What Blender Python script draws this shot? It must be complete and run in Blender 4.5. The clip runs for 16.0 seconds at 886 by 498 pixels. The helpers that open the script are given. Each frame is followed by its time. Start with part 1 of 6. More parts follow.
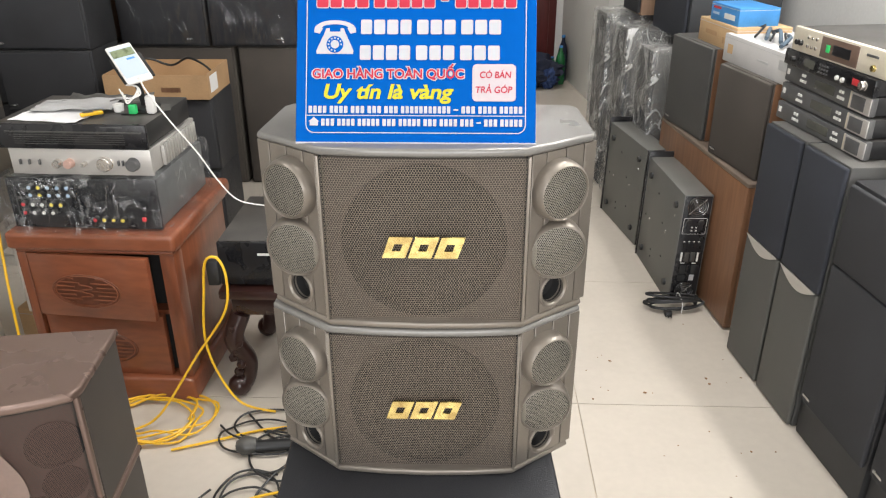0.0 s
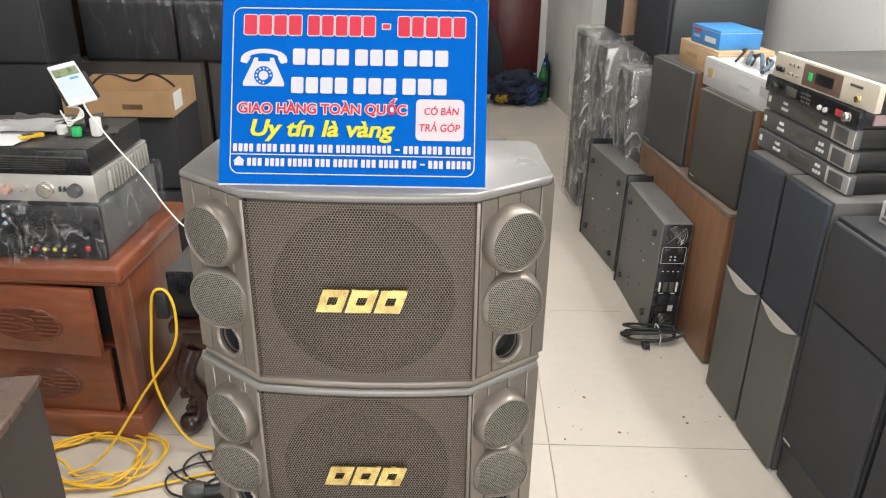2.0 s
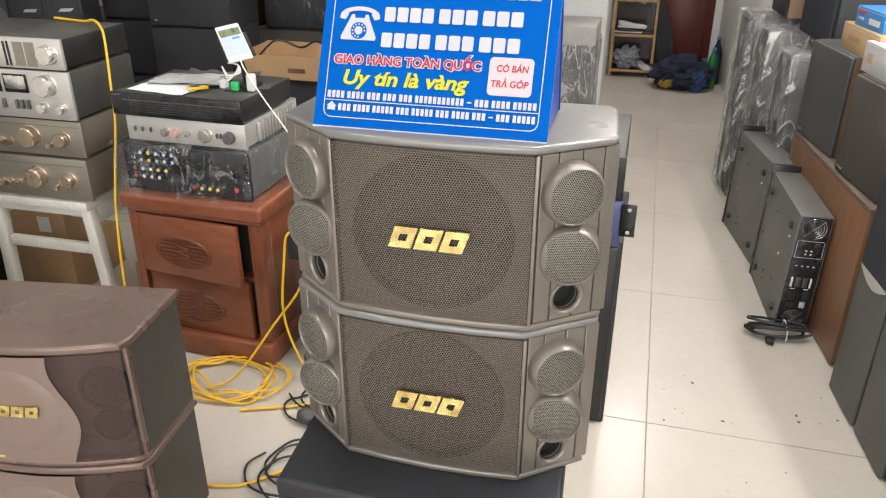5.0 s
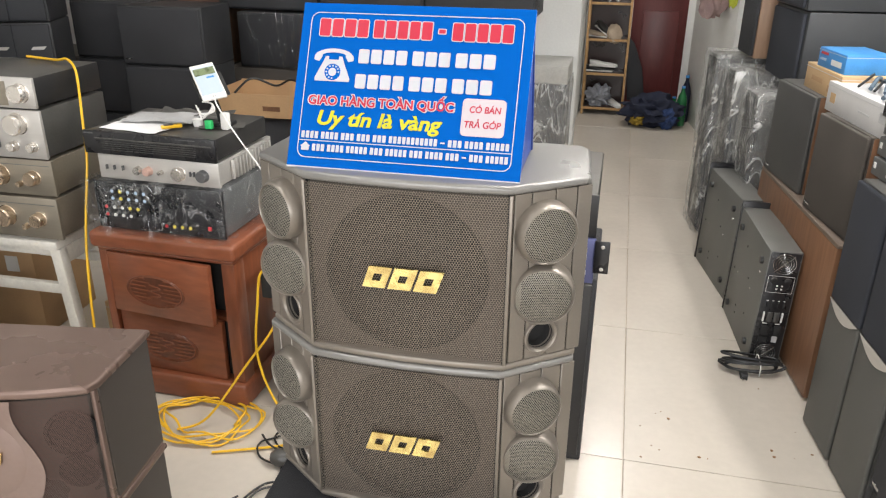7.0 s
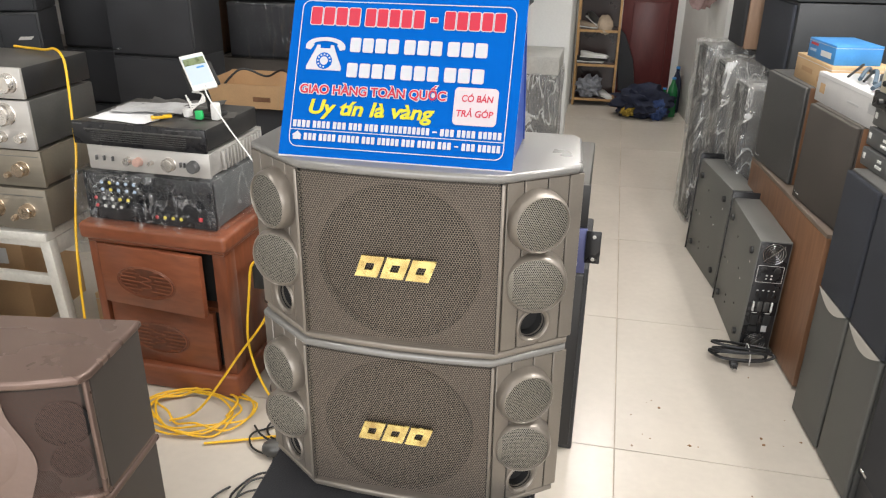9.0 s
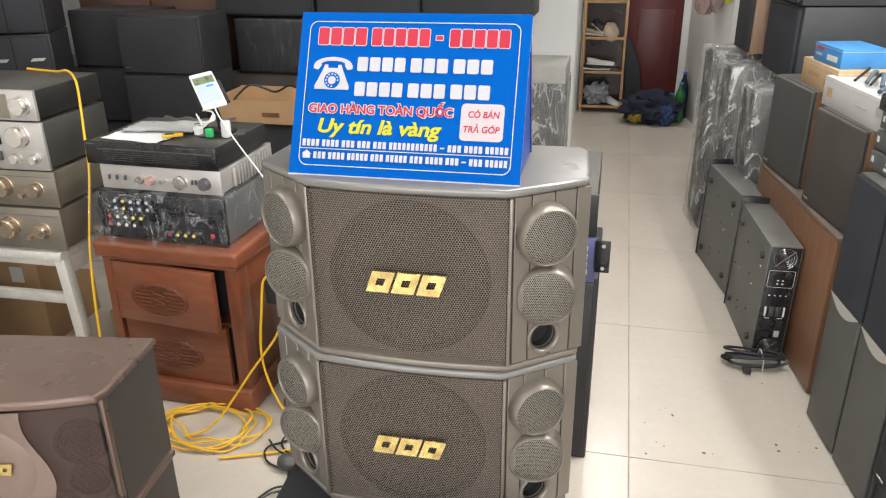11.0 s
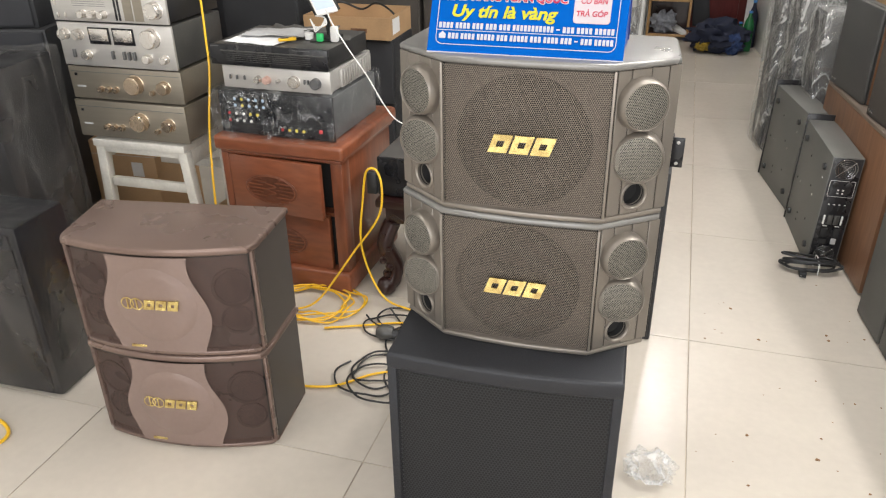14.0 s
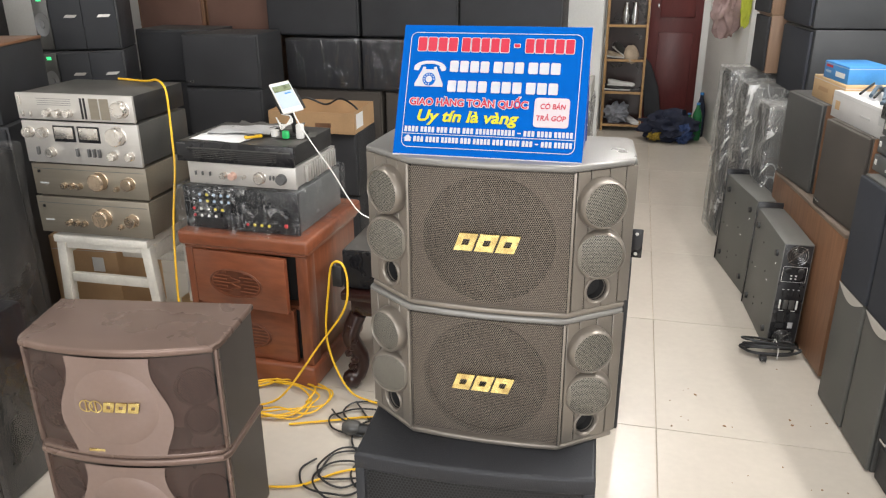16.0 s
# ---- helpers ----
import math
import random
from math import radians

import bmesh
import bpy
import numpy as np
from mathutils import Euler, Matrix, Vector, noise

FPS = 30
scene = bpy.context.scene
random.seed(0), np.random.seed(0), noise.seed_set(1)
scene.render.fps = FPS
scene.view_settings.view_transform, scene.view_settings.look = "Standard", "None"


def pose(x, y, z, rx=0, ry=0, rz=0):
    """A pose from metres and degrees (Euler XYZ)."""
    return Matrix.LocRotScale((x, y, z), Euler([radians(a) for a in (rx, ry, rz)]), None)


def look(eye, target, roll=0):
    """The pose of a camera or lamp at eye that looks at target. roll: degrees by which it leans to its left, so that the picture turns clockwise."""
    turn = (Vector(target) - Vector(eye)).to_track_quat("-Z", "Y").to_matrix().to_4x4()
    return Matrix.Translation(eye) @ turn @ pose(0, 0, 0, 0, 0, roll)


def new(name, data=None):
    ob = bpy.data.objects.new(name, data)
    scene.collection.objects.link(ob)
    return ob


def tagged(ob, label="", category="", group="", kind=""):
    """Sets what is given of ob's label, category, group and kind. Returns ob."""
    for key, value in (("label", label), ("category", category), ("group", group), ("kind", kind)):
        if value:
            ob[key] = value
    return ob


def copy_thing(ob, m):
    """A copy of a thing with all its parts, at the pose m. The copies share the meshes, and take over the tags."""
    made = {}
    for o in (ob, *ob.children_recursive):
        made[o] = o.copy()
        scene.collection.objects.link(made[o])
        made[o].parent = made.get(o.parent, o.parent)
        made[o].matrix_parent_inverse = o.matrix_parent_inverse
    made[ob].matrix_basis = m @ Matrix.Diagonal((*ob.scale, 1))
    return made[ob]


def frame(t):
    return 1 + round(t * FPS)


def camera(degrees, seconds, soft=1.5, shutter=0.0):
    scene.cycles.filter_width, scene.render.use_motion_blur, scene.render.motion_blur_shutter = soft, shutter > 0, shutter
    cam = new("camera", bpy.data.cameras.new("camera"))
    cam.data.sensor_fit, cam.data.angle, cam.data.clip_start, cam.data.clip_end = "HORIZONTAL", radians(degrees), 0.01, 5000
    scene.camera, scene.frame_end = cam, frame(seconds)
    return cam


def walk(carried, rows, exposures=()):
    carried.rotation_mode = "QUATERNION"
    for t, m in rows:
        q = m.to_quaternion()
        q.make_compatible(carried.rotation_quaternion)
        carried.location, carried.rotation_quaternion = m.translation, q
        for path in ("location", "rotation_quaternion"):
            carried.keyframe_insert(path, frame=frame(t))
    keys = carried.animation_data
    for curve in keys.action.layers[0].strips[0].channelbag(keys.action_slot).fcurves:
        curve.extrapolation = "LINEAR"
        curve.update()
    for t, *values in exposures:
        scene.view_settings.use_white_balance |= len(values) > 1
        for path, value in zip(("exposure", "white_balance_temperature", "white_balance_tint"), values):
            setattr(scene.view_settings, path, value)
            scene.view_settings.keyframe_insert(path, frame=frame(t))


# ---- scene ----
cam = camera(60.4, 16.0, 1.2)
PATH = [
    (0, (0.071, 0.077, 1.412), (0.001, 1.885, 0.558), -0.2),
    (0.5, (0.094, 0.09, 1.412), (0.027, 1.897, 0.558), -0.6),
    (1, (0.114, 0.096, 1.414), (0.065, 1.904, 0.561), -0.7),
    (1.5, (0.112, 0.12, 1.418), (0.075, 1.933, 0.574), -0.4),
    (2, (0.131, 0.207, 1.417), (0.092, 2.027, 0.59), 0.7),
    (2.5, (0.148, 0.296, 1.418), (0.106, 2.123, 0.603), 2.0),
    (3, (0.178, 0.302, 1.42), (0.066, 2.126, 0.607), 2.0),
    (3.5, (0.232, 0.219, 1.389), (-0.052, 1.99, 0.505), 1.9),
    (4, (0.28, 0.152, 1.361), (-0.095, 1.862, 0.393), 1.4),
    (4.5, (0.293, 0.121, 1.385), (-0.137, 1.83, 0.438), 0.6),
    (5, (0.288, 0.124, 1.405), (-0.173, 1.866, 0.537), 0.1),
    (5.2, (0.288, 0.126, 1.41), (-0.178, 1.882, 0.574), 0.0),
    (7.5, (0.291, 0.128, 1.411), (-0.103, 1.925, 0.628), 0.7),
    (8, (0.293, 0.125, 1.412), (-0.092, 1.921, 0.622), 0.7),
    (8.5, (0.288, 0.126, 1.407), (-0.095, 1.919, 0.608), 0.9),
    (10.8, (0.289, 0.118, 1.417), (-0.118, 1.904, 0.615), -0.7),
    (11, (0.291, 0.118, 1.42), (-0.122, 1.912, 0.638), -0.7),
    (11.5, (0.293, 0.117, 1.422), (-0.13, 1.925, 0.678), -0.5),
    (12, (0.295, 0.113, 1.42), (-0.134, 1.919, 0.677), -0.4),
    (12.5, (0.29, 0.079, 1.407), (-0.171, 1.862, 0.627), -0.1),
    (13, (0.246, -0.007, 1.392), (-0.298, 1.712, 0.525), -0.1),
    (13.5, (0.232, -0.115, 1.379), (-0.329, 1.552, 0.427), -0.7),
    (14, (0.249, -0.187, 1.398), (-0.271, 1.509, 0.474), -0.8),
    (14.5, (0.255, -0.201, 1.415), (-0.255, 1.54, 0.572), -0.7),
    (15, (0.256, -0.201, 1.426), (-0.244, 1.572, 0.648), -0.8),
    (15.5, (0.251, -0.196, 1.426), (-0.22, 1.602, 0.687), -0.7),
    (16, (0.242, -0.192, 1.428), (-0.206, 1.617, 0.703), -0.4),
]
walk(cam, [(t, look(eye, target, roll)) for t, eye, target, roll in PATH])

# ---- world and light ----
world = bpy.data.worlds.new("world")
scene.world = world
world.use_nodes = True
wn = world.node_tree.nodes
sky = wn.new("ShaderNodeTexSky")
sky.sky_type = "NISHITA"
sky.sun_disc = False
sky.sun_elevation = radians(48)
sky.sun_rotation = radians(200)
world.node_tree.links.new(sky.outputs[0], wn["Background"].inputs[0])
wn["Background"].inputs[1].default_value = 0.12


def area_lamp(name, m, sx, sy, power, colour):
    lamp = bpy.data.lights.new(name, "AREA")
    lamp.shape, lamp.size, lamp.size_y, lamp.energy, lamp.color = "RECTANGLE", sx, sy, power, colour
    ob = new(name, lamp)
    ob.matrix_world = m
    return ob


# daylight in the open shop front, behind and beside the camera
area_lamp("daylight", look((0.3, -2.9, 1.65), (0.0, 2.0, 0.9)), 4.2, 2.3, 130, (1.0, 0.98, 0.98))
# fluorescent tubes on the ceiling; last two are unseen fill for side wall, corridor
for lx, ly in ((-1.2, 0.6), (-1.2, 3.0), (0.5, 1.6), (0.8, 2.5), (0.45, 5.6)):
    area_lamp("tube_or_fill_light", pose(lx, ly, 2.93, 0, 0, 90), 1.2, 0.12, ((16 if ly < 2 else 4) if lx < 0 else 20) if ly < 5 else 16, (1.0, 0.98, 0.96))
# tube lamp high on the side wall
area_lamp("tube_or_fill_light", look((1.52, 1.7, 2.55), (0.5, 1.6, 0.0)), 1.2, 0.1, 38, (1.0, 0.98, 0.96))

# ---- materials ----


def nodes_of(m):
    m.use_nodes = True
    return m.node_tree.nodes, m.node_tree.links, m.node_tree.nodes["Principled BSDF"]


def op(n, l, kind, a, b=None, c=None):
    node = n.new("ShaderNodeMath")
    node.operation = kind
    for i, v in enumerate((a, b, c)):
        if v is None:
            continue
        if isinstance(v, (int, float)):
            node.inputs[i].default_value = v
        else:
            l.new(v, node.inputs[i])
    return node.outputs[0]


def mat(name, col, rough=0.5, metal=0.0, var=0.15, scale=14.0, fine=180.0, bump=0.0, coat=0.0, stretch=(1, 1, 1), second=None, rvar=0.12, dust=0.0):
    """Surface with broad stains and fine grain. second: a colour for the stains."""
    m = bpy.data.materials.new(name)
    n, l, p = nodes_of(m)
    tc = n.new("ShaderNodeTexCoord")
    info = n.new("ShaderNodeObjectInfo")
    shift = n.new("ShaderNodeVectorMath")
    shift.operation = "ADD"
    l.new(tc.outputs["Object"], shift.inputs[0])
    l.new(op(n, l, "MULTIPLY", info.outputs["Random"], 7.0), shift.inputs[1])
    mp = n.new("ShaderNodeMapping")
    mp.inputs["Scale"].default_value = stretch
    l.new(shift.outputs[0], mp.inputs[0])
    a = n.new("ShaderNodeTexNoise")
    a.inputs["Scale"].default_value, a.inputs["Detail"].default_value = scale, 5
    l.new(mp.outputs[0], a.inputs["Vector"])
    b = n.new("ShaderNodeTexNoise")
    b.inputs["Scale"].default_value, b.inputs["Detail"].default_value = fine, 3
    l.new(mp.outputs[0], b.inputs["Vector"])
    both = op(n, l, "ADD", op(n, l, "MULTIPLY", a.outputs[0], 0.65), op(n, l, "MULTIPLY", b.outputs[0], 0.35))
    ramp = n.new("ShaderNodeValToRGB")
    lo = second or [c * (1 - var) for c in col]
    hi = [min(1, c * (1 + var)) for c in col]
    ramp.color_ramp.elements[0].position, ramp.color_ramp.elements[1].position = 0.34, 0.66
    ramp.color_ramp.elements[0].color, ramp.color_ramp.elements[1].color = (*lo, 1), (*hi, 1)
    l.new(both, ramp.inputs[0])
    colour = ramp.outputs[0]
    if dust:
        geo = n.new("ShaderNodeNewGeometry")
        sep = n.new("ShaderNodeSeparateXYZ")
        l.new(geo.outputs["Normal"], sep.inputs[0])
        up = op(n, l, "MULTIPLY", op(n, l, "MAXIMUM", sep.outputs[2], 0.0), op(n, l, "MULTIPLY", a.outputs[0], dust * 1.6))
        mix = n.new("ShaderNodeMix")
        mix.data_type = "RGBA"
        l.new(up, mix.inputs["Factor"])
        l.new(colour, mix.inputs["A"])
        mix.inputs["B"].default_value = (0.3, 0.28, 0.25, 1)
        colour = mix.outputs["Result"]
    l.new(colour, p.inputs["Base Color"])
    l.new(op(n, l, "ADD", op(n, l, "MULTIPLY", a.outputs[0], rvar * 2), max(0.02, rough - rvar)), p.inputs["Roughness"])
    p.inputs["Metallic"].default_value = metal
    p.inputs["Coat Weight"].default_value = coat
    p.inputs["Coat Roughness"].default_value = 0.08
    if bump:
        bn = n.new("ShaderNodeBump")
        bn.inputs["Strength"].default_value, bn.inputs["Distance"].default_value = bump, 0.002
        l.new(b.outputs[0], bn.inputs["Height"])
        l.new(bn.outputs[0], p.inputs["Normal"])
    return m


def perforated(name, col, pitch, radius, rough=0.45, metal=0.3, axes=(0, 2), var=0.12):
    """Sheet with staggered round holes that let light and sight through."""
    m = mat(name, col, rough, metal, var, 9, 120)
    n, l = m.node_tree.nodes, m.node_tree.links
    p = n["Principled BSDF"]
    out = n["Material Output"]
    tc = n.new("ShaderNodeTexCoord")
    sep = n.new("ShaderNodeSeparateXYZ")
    l.new(tc.outputs["Object"], sep.inputs[0])
    x, z = sep.outputs[axes[0]], sep.outputs[axes[1]]
    q = pitch * math.sqrt(3)

    def cell(off):
        fx = op(n, l, "FRACT", op(n, l, "ADD", op(n, l, "MULTIPLY", x, 1 / pitch), 50 + off))
        fz = op(n, l, "FRACT", op(n, l, "ADD", op(n, l, "MULTIPLY", z, 1 / q), 50 + off))
        dx = op(n, l, "MULTIPLY", op(n, l, "SUBTRACT", fx, 0.5), pitch)
        dz = op(n, l, "MULTIPLY", op(n, l, "SUBTRACT", fz, 0.5), q)
        return op(n, l, "ADD", op(n, l, "MULTIPLY", dx, dx), op(n, l, "MULTIPLY", dz, dz))

    hole = op(n, l, "LESS_THAN", op(n, l, "MINIMUM", cell(0.0), cell(0.5)), radius * radius)
    clear = n.new("ShaderNodeBsdfTransparent")
    mix = n.new("ShaderNodeMixShader")
    l.new(hole, mix.inputs[0])
    l.new(p.outputs[0], mix.inputs[1])
    l.new(clear.outputs[0], mix.inputs[2])
    l.new(mix.outputs[0], out.inputs[0])
    return m


def film_wrap(name, solid=0.1, streak=0.16, rough=0.09, tint=(0.9, 0.92, 0.94), scale=11.0, stretch=(1, 1, 0.8), shine=1.0, crease=9.0):
    """Clear stretch film, wrinkled; pale streaks along the folds stand in for glints."""
    m = bpy.data.materials.new(name)
    n, l, p = nodes_of(m)
    tc = n.new("ShaderNodeTexCoord")
    mp = n.new("ShaderNodeMapping")
    mp.inputs["Scale"].default_value = stretch
    l.new(tc.outputs["Object"], mp.inputs[0])
    a = n.new("ShaderNodeTexNoise")
    a.inputs["Scale"].default_value, a.inputs["Detail"].default_value, a.inputs["Distortion"].default_value = scale, 4, 0.6
    l.new(mp.outputs[0], a.inputs["Vector"])
    fold = op(n, l, "SUBTRACT", 1.0, op(n, l, "MULTIPLY", op(n, l, "ABSOLUTE", op(n, l, "SUBTRACT", a.outputs[0], 0.5)), 4.0))
    fold = op(n, l, "MAXIMUM", fold, 0.0)
    bn = n.new("ShaderNodeBump")
    bn.inputs["Strength"].default_value, bn.inputs["Distance"].default_value = 1.0, 0.01
    l.new(fold, bn.inputs["Height"])
    p.inputs["Base Color"].default_value = (*tint, 1)
    p.inputs["Roughness"].default_value = rough
    p.inputs["Metallic"].default_value = shine
    l.new(bn.outputs[0], p.inputs["Normal"])
    clear = n.new("ShaderNodeBsdfTransparent")
    clear.inputs[0].default_value = (0.96, 0.96, 0.96, 1)
    mix = n.new("ShaderNodeMixShader")
    fac = op(n, l, "MULTIPLY", op(n, l, "POWER", fold, crease), streak)
    l.new(op(n, l, "MINIMUM", op(n, l, "ADD", fac, solid), 0.95), mix.inputs[0])
    l.new(clear.outputs[0], mix.inputs[1])
    l.new(p.outputs[0], mix.inputs[2])
    l.new(mix.outputs[0], n["Material Output"].inputs[0])
    return m


def glow(name, col, power):
    m = mat(name, col, 0.4, 0, 0.02)
    p = m.node_tree.nodes["Principled BSDF"]
    p.inputs["Emission Color"].default_value, p.inputs["Emission Strength"].default_value = (*col, 1), power
    return m


M_TILE = mat("polished_tile", (0.585, 0.53, 0.455), 0.2, 0, 0.05, 3.0, 40, rvar=0.1)
M_GROUT = mat("tile_joint", (0.5, 0.42, 0.32), 0.8, 0, 0.2)
M_WALL = mat("wall_paint", (0.74, 0.74, 0.72), 0.7, 0, 0.06, 2.0, 90, 0.1)
M_CEIL = mat("ceiling_paint", (0.8, 0.8, 0.78), 0.8, 0, 0.03)
M_CHAMP = mat("champagne_lacquer", (0.235, 0.208, 0.178), 0.36, 0.5, 0.06, 5, 260, 0.05)
M_CHAMP_TOP = mat("satin_grey_lacquer", (0.235, 0.23, 0.22), 0.3, 0.4, 0.08, 5, 300, 0.05, dust=0.1)
M_PERF = perforated("champagne_perforated_steel", (0.22, 0.187, 0.155), 0.0041, 0.00168, 0.42, 0.45)
M_PERF_FINE = perforated("pod_mesh", (0.265, 0.25, 0.215), 0.0031, 0.00108, 0.42, 0.45)
M_BAFFLE = mat("dark_baffle", (0.06, 0.05, 0.042), 0.7, 0, 0.1)
M_BLACKGLOSS = mat("black_glossy_film", (0.014, 0.014, 0.016), 0.3, 0, 0.3, 6, 120, 0.3)
M_CONE = mat("woofer_paper", (0.012, 0.012, 0.012), 0.8, 0, 0.2)
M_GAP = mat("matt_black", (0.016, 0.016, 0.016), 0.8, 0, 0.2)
M_GOLD = mat("gold_foil", (0.85, 0.62, 0.25), 0.25, 0.9, 0.35, 30, 60)
M_BLACKVINYL = mat("black_textured_paint", (0.028, 0.029, 0.032), 0.5, 0, 0.25, 6, 420, 0.5, dust=0.05)
M_BLACKGRILLE = perforated("black_perforated_steel", (0.03, 0.031, 0.034), 0.0074, 0.0027, 0.5, 0.2)
M_SUBPAINT = mat("blue_black_sub_paint", (0.0135, 0.015, 0.0195), 0.5, 0, 0.2, 6, 420, 0.5, dust=0.02)
M_DARKFABRIC = mat("dark_grille_cloth", (0.037, 0.038, 0.042), 0.9, 0, 0.2, 5, 700, 0.6)
M_BLUEFABRIC = mat("blue_black_grille_cloth", (0.034, 0.038, 0.049), 0.9, 0, 0.2, 5, 700, 0.6)
M_PROCLOTH = mat("blue_black_foam", (0.03, 0.032, 0.037), 0.8, 0, 0.15, 6, 300, 0.4, dust=0.04)
M_GREYCAB = mat("charcoal_vinyl", (0.068, 0.068, 0.066), 0.5, 0, 0.15, 8, 350, 0.25, dust=0.25)
M_OLIVECAB = mat("grey_green_panel", (0.09, 0.09, 0.082), 0.5, 0, 0.12, 6, 300, 0.2)
M_BROWNCLOTH = mat("brown_grille_cloth", (0.078, 0.067, 0.058), 0.9, 0, 0.15, 5, 600, 0.5, dust=0.2)
M_WALNUT = mat("walnut_veneer", (0.2, 0.1, 0.053), 0.42, 0, 0.35, 5, 60, 0.1, stretch=(1, 1, 0.12))
M_REDWOOD = mat("red_stained_hardwood", (0.23, 0.072, 0.033), 0.33, 0, 0.35, 6, 55, 0.12, coat=0.25, stretch=(0.25, 1, 1))
M_REDWOOD_UP = mat("red_stained_hardwood_upright", (0.215, 0.068, 0.031), 0.33, 0, 0.35, 6, 55, 0.12, coat=0.25, stretch=(1, 1, 0.2))
M_REDDARK = mat("darker_red_wood", (0.15, 0.05, 0.025), 0.4, 0, 0.3, 8, 60, 0.1)
M_DARKROSE = mat("dark_rosewood", (0.028, 0.01, 0.008), 0.3, 0, 0.3, 8, 60, 0.1, coat=0.3)
M_BROWNSPK = mat("brown_metallic_lacquer", (0.2, 0.137, 0.112), 0.28, 0.4, 0.06, 6, 300, 0.06, dust=0.03)
M_BROWNSIDE = mat("brown_black_vinyl", (0.075, 0.064, 0.056), 0.42, 0.1, 0.12, 6, 300, 0.15)
M_BROWNGLOSS = mat("mauve_brown_gloss", (0.235, 0.165, 0.14), 0.2, 0.2, 0.06, 4, 100, 0, coat=0.6)
M_BROWNMESH = perforated("brown_mesh", (0.105, 0.066, 0.056), 0.0032, 0.0011, 0.3, 0.35)
M_WHITEPAINT = mat("worn_white_paint", (0.72, 0.69, 0.62), 0.5, 0, 0.12, 12, 90, 0.15)
M_SILVER = mat("brushed_silver", (0.57, 0.55, 0.52), 0.4, 0.55, 0.07, 6, 130, 0.05, stretch=(0.05, 1, 1))
M_CHAMPGOLD = mat("brushed_champagne", (0.31, 0.275, 0.22), 0.42, 0.55, 0.08, 6, 130, 0.05, stretch=(0.05, 1, 1))
M_KNOBGOLD = mat("turned_gold_knob", (0.6, 0.48, 0.36), 0.25, 0.9, 0.1)
M_KNOBSILVER = mat("turned_silver_knob", (0.72, 0.68, 0.63), 0.25, 0.85, 0.1)
M_AMPBLACK = mat("black_sheet_steel", (0.022, 0.022, 0.023), 0.4, 0.2, 0.2, 8, 200, 0.1, dust=0.3)
M_AMPSIDE = mat("dusty_grey_sheet_steel", (0.15, 0.15, 0.14), 0.5, 0.2, 0.12, 8, 200, 0.1, dust=0.15)
M_AMPGREY = mat("grey_black_sheet_steel", (0.075, 0.074, 0.07), 0.42, 0.35, 0.15, 8, 200, 0.1, dust=0.25)
M_FACEBLACK = mat("black_front_plate", (0.016, 0.016, 0.018), 0.28, 0.1, 0.15)
M_FACEGREY = mat("grey_front_plate", (0.14, 0.14, 0.14), 0.4, 0.3, 0.1)
M_CREAM = mat("cream_front_plate", (0.7, 0.64, 0.52), 0.4, 0.1, 0.06)
M_BROWNWIN = mat("smoked_window", (0.17, 0.115, 0.09), 0.15, 0, 0.1)
M_LCD = mat("lcd_glass", (0.1, 0.1, 0.085), 0.12, 0, 0.1)
M_WHITE = mat("white_plastic", (0.78, 0.77, 0.74), 0.4, 0, 0.04)
M_PAPER = mat("white_paper", (0.82, 0.82, 0.82), 0.85, 0, 0.03)
M_GREYPAPER = mat("grey_clear_sleeve", (0.5, 0.5, 0.5), 0.35, 0, 0.1)
M_CARTON = mat("brown_cardboard", (0.46, 0.29, 0.15), 0.85, 0, 0.12, 8, 200, 0.1)
M_CARTONLITE = mat("kraft_cardboard", (0.55, 0.37, 0.2), 0.85, 0, 0.12, 8, 200, 0.1)
M_BOXWHITE = mat("white_cardboard", (0.62, 0.61, 0.6), 0.7, 0, 0.05)
M_BLUEBOX = mat("blue_printed_card", (0.06, 0.27, 0.62), 0.45, 0, 0.1)
M_SIGNBLUE = mat("sign_blue", (0.0, 0.095, 0.42), 0.5, 0, 0.04, 3, 60)
M_SIGNBLUE.node_tree.nodes["Principled BSDF"].inputs["Specular IOR Level"].default_value = 0.04
M_SIGNDARK = mat("sign_blue_back", (0.02, 0.06, 0.3), 0.4, 0, 0.1)
M_SIGNWHITE = mat("sign_white", (0.5, 0.51, 0.55), 0.4, 0, 0.02)
M_SIGNRED = mat("sign_red", (0.48, 0.016, 0.045), 0.4, 0, 0.04)
M_SIGNYELLOW = mat("sign_yellow", (0.55, 0.52, 0.015), 0.4, 0, 0.04)
M_YELLOW = mat("yellow_cable", (0.85, 0.5, 0.02), 0.4, 0, 0.08)
M_BLACKRUBBER = mat("black_rubber", (0.018, 0.018, 0.018), 0.45, 0, 0.2)
M_RED = mat("red_plastic", (0.6, 0.04, 0.05), 0.4)
M_GREEN = mat("green_plastic", (0.03, 0.5, 0.14), 0.4)
M_LEDGREEN = mat("green_label", (0.05, 0.75, 0.2), 0.5)
M_KBLUE = mat("pale_blue_knob", (0.45, 0.58, 0.75), 0.4)
M_KYEL = mat("yellow_knob", (0.85, 0.68, 0.1), 0.4)
M_STEEL = mat("bright_steel", (0.6, 0.6, 0.6), 0.25, 1.0)
M_WRAP = film_wrap("stretch_film", 0.04, 0.45, 0.07, scale=20.0, stretch=(1, 1, 0.55), shine=0.5, crease=26.0)
M_WRAPMID = film_wrap("dusty_stretch_film", 0.045, 0.09, 0.15, (0.75, 0.73, 0.7), 7.0, (1.2, 1.2, 0.4), 0.2)
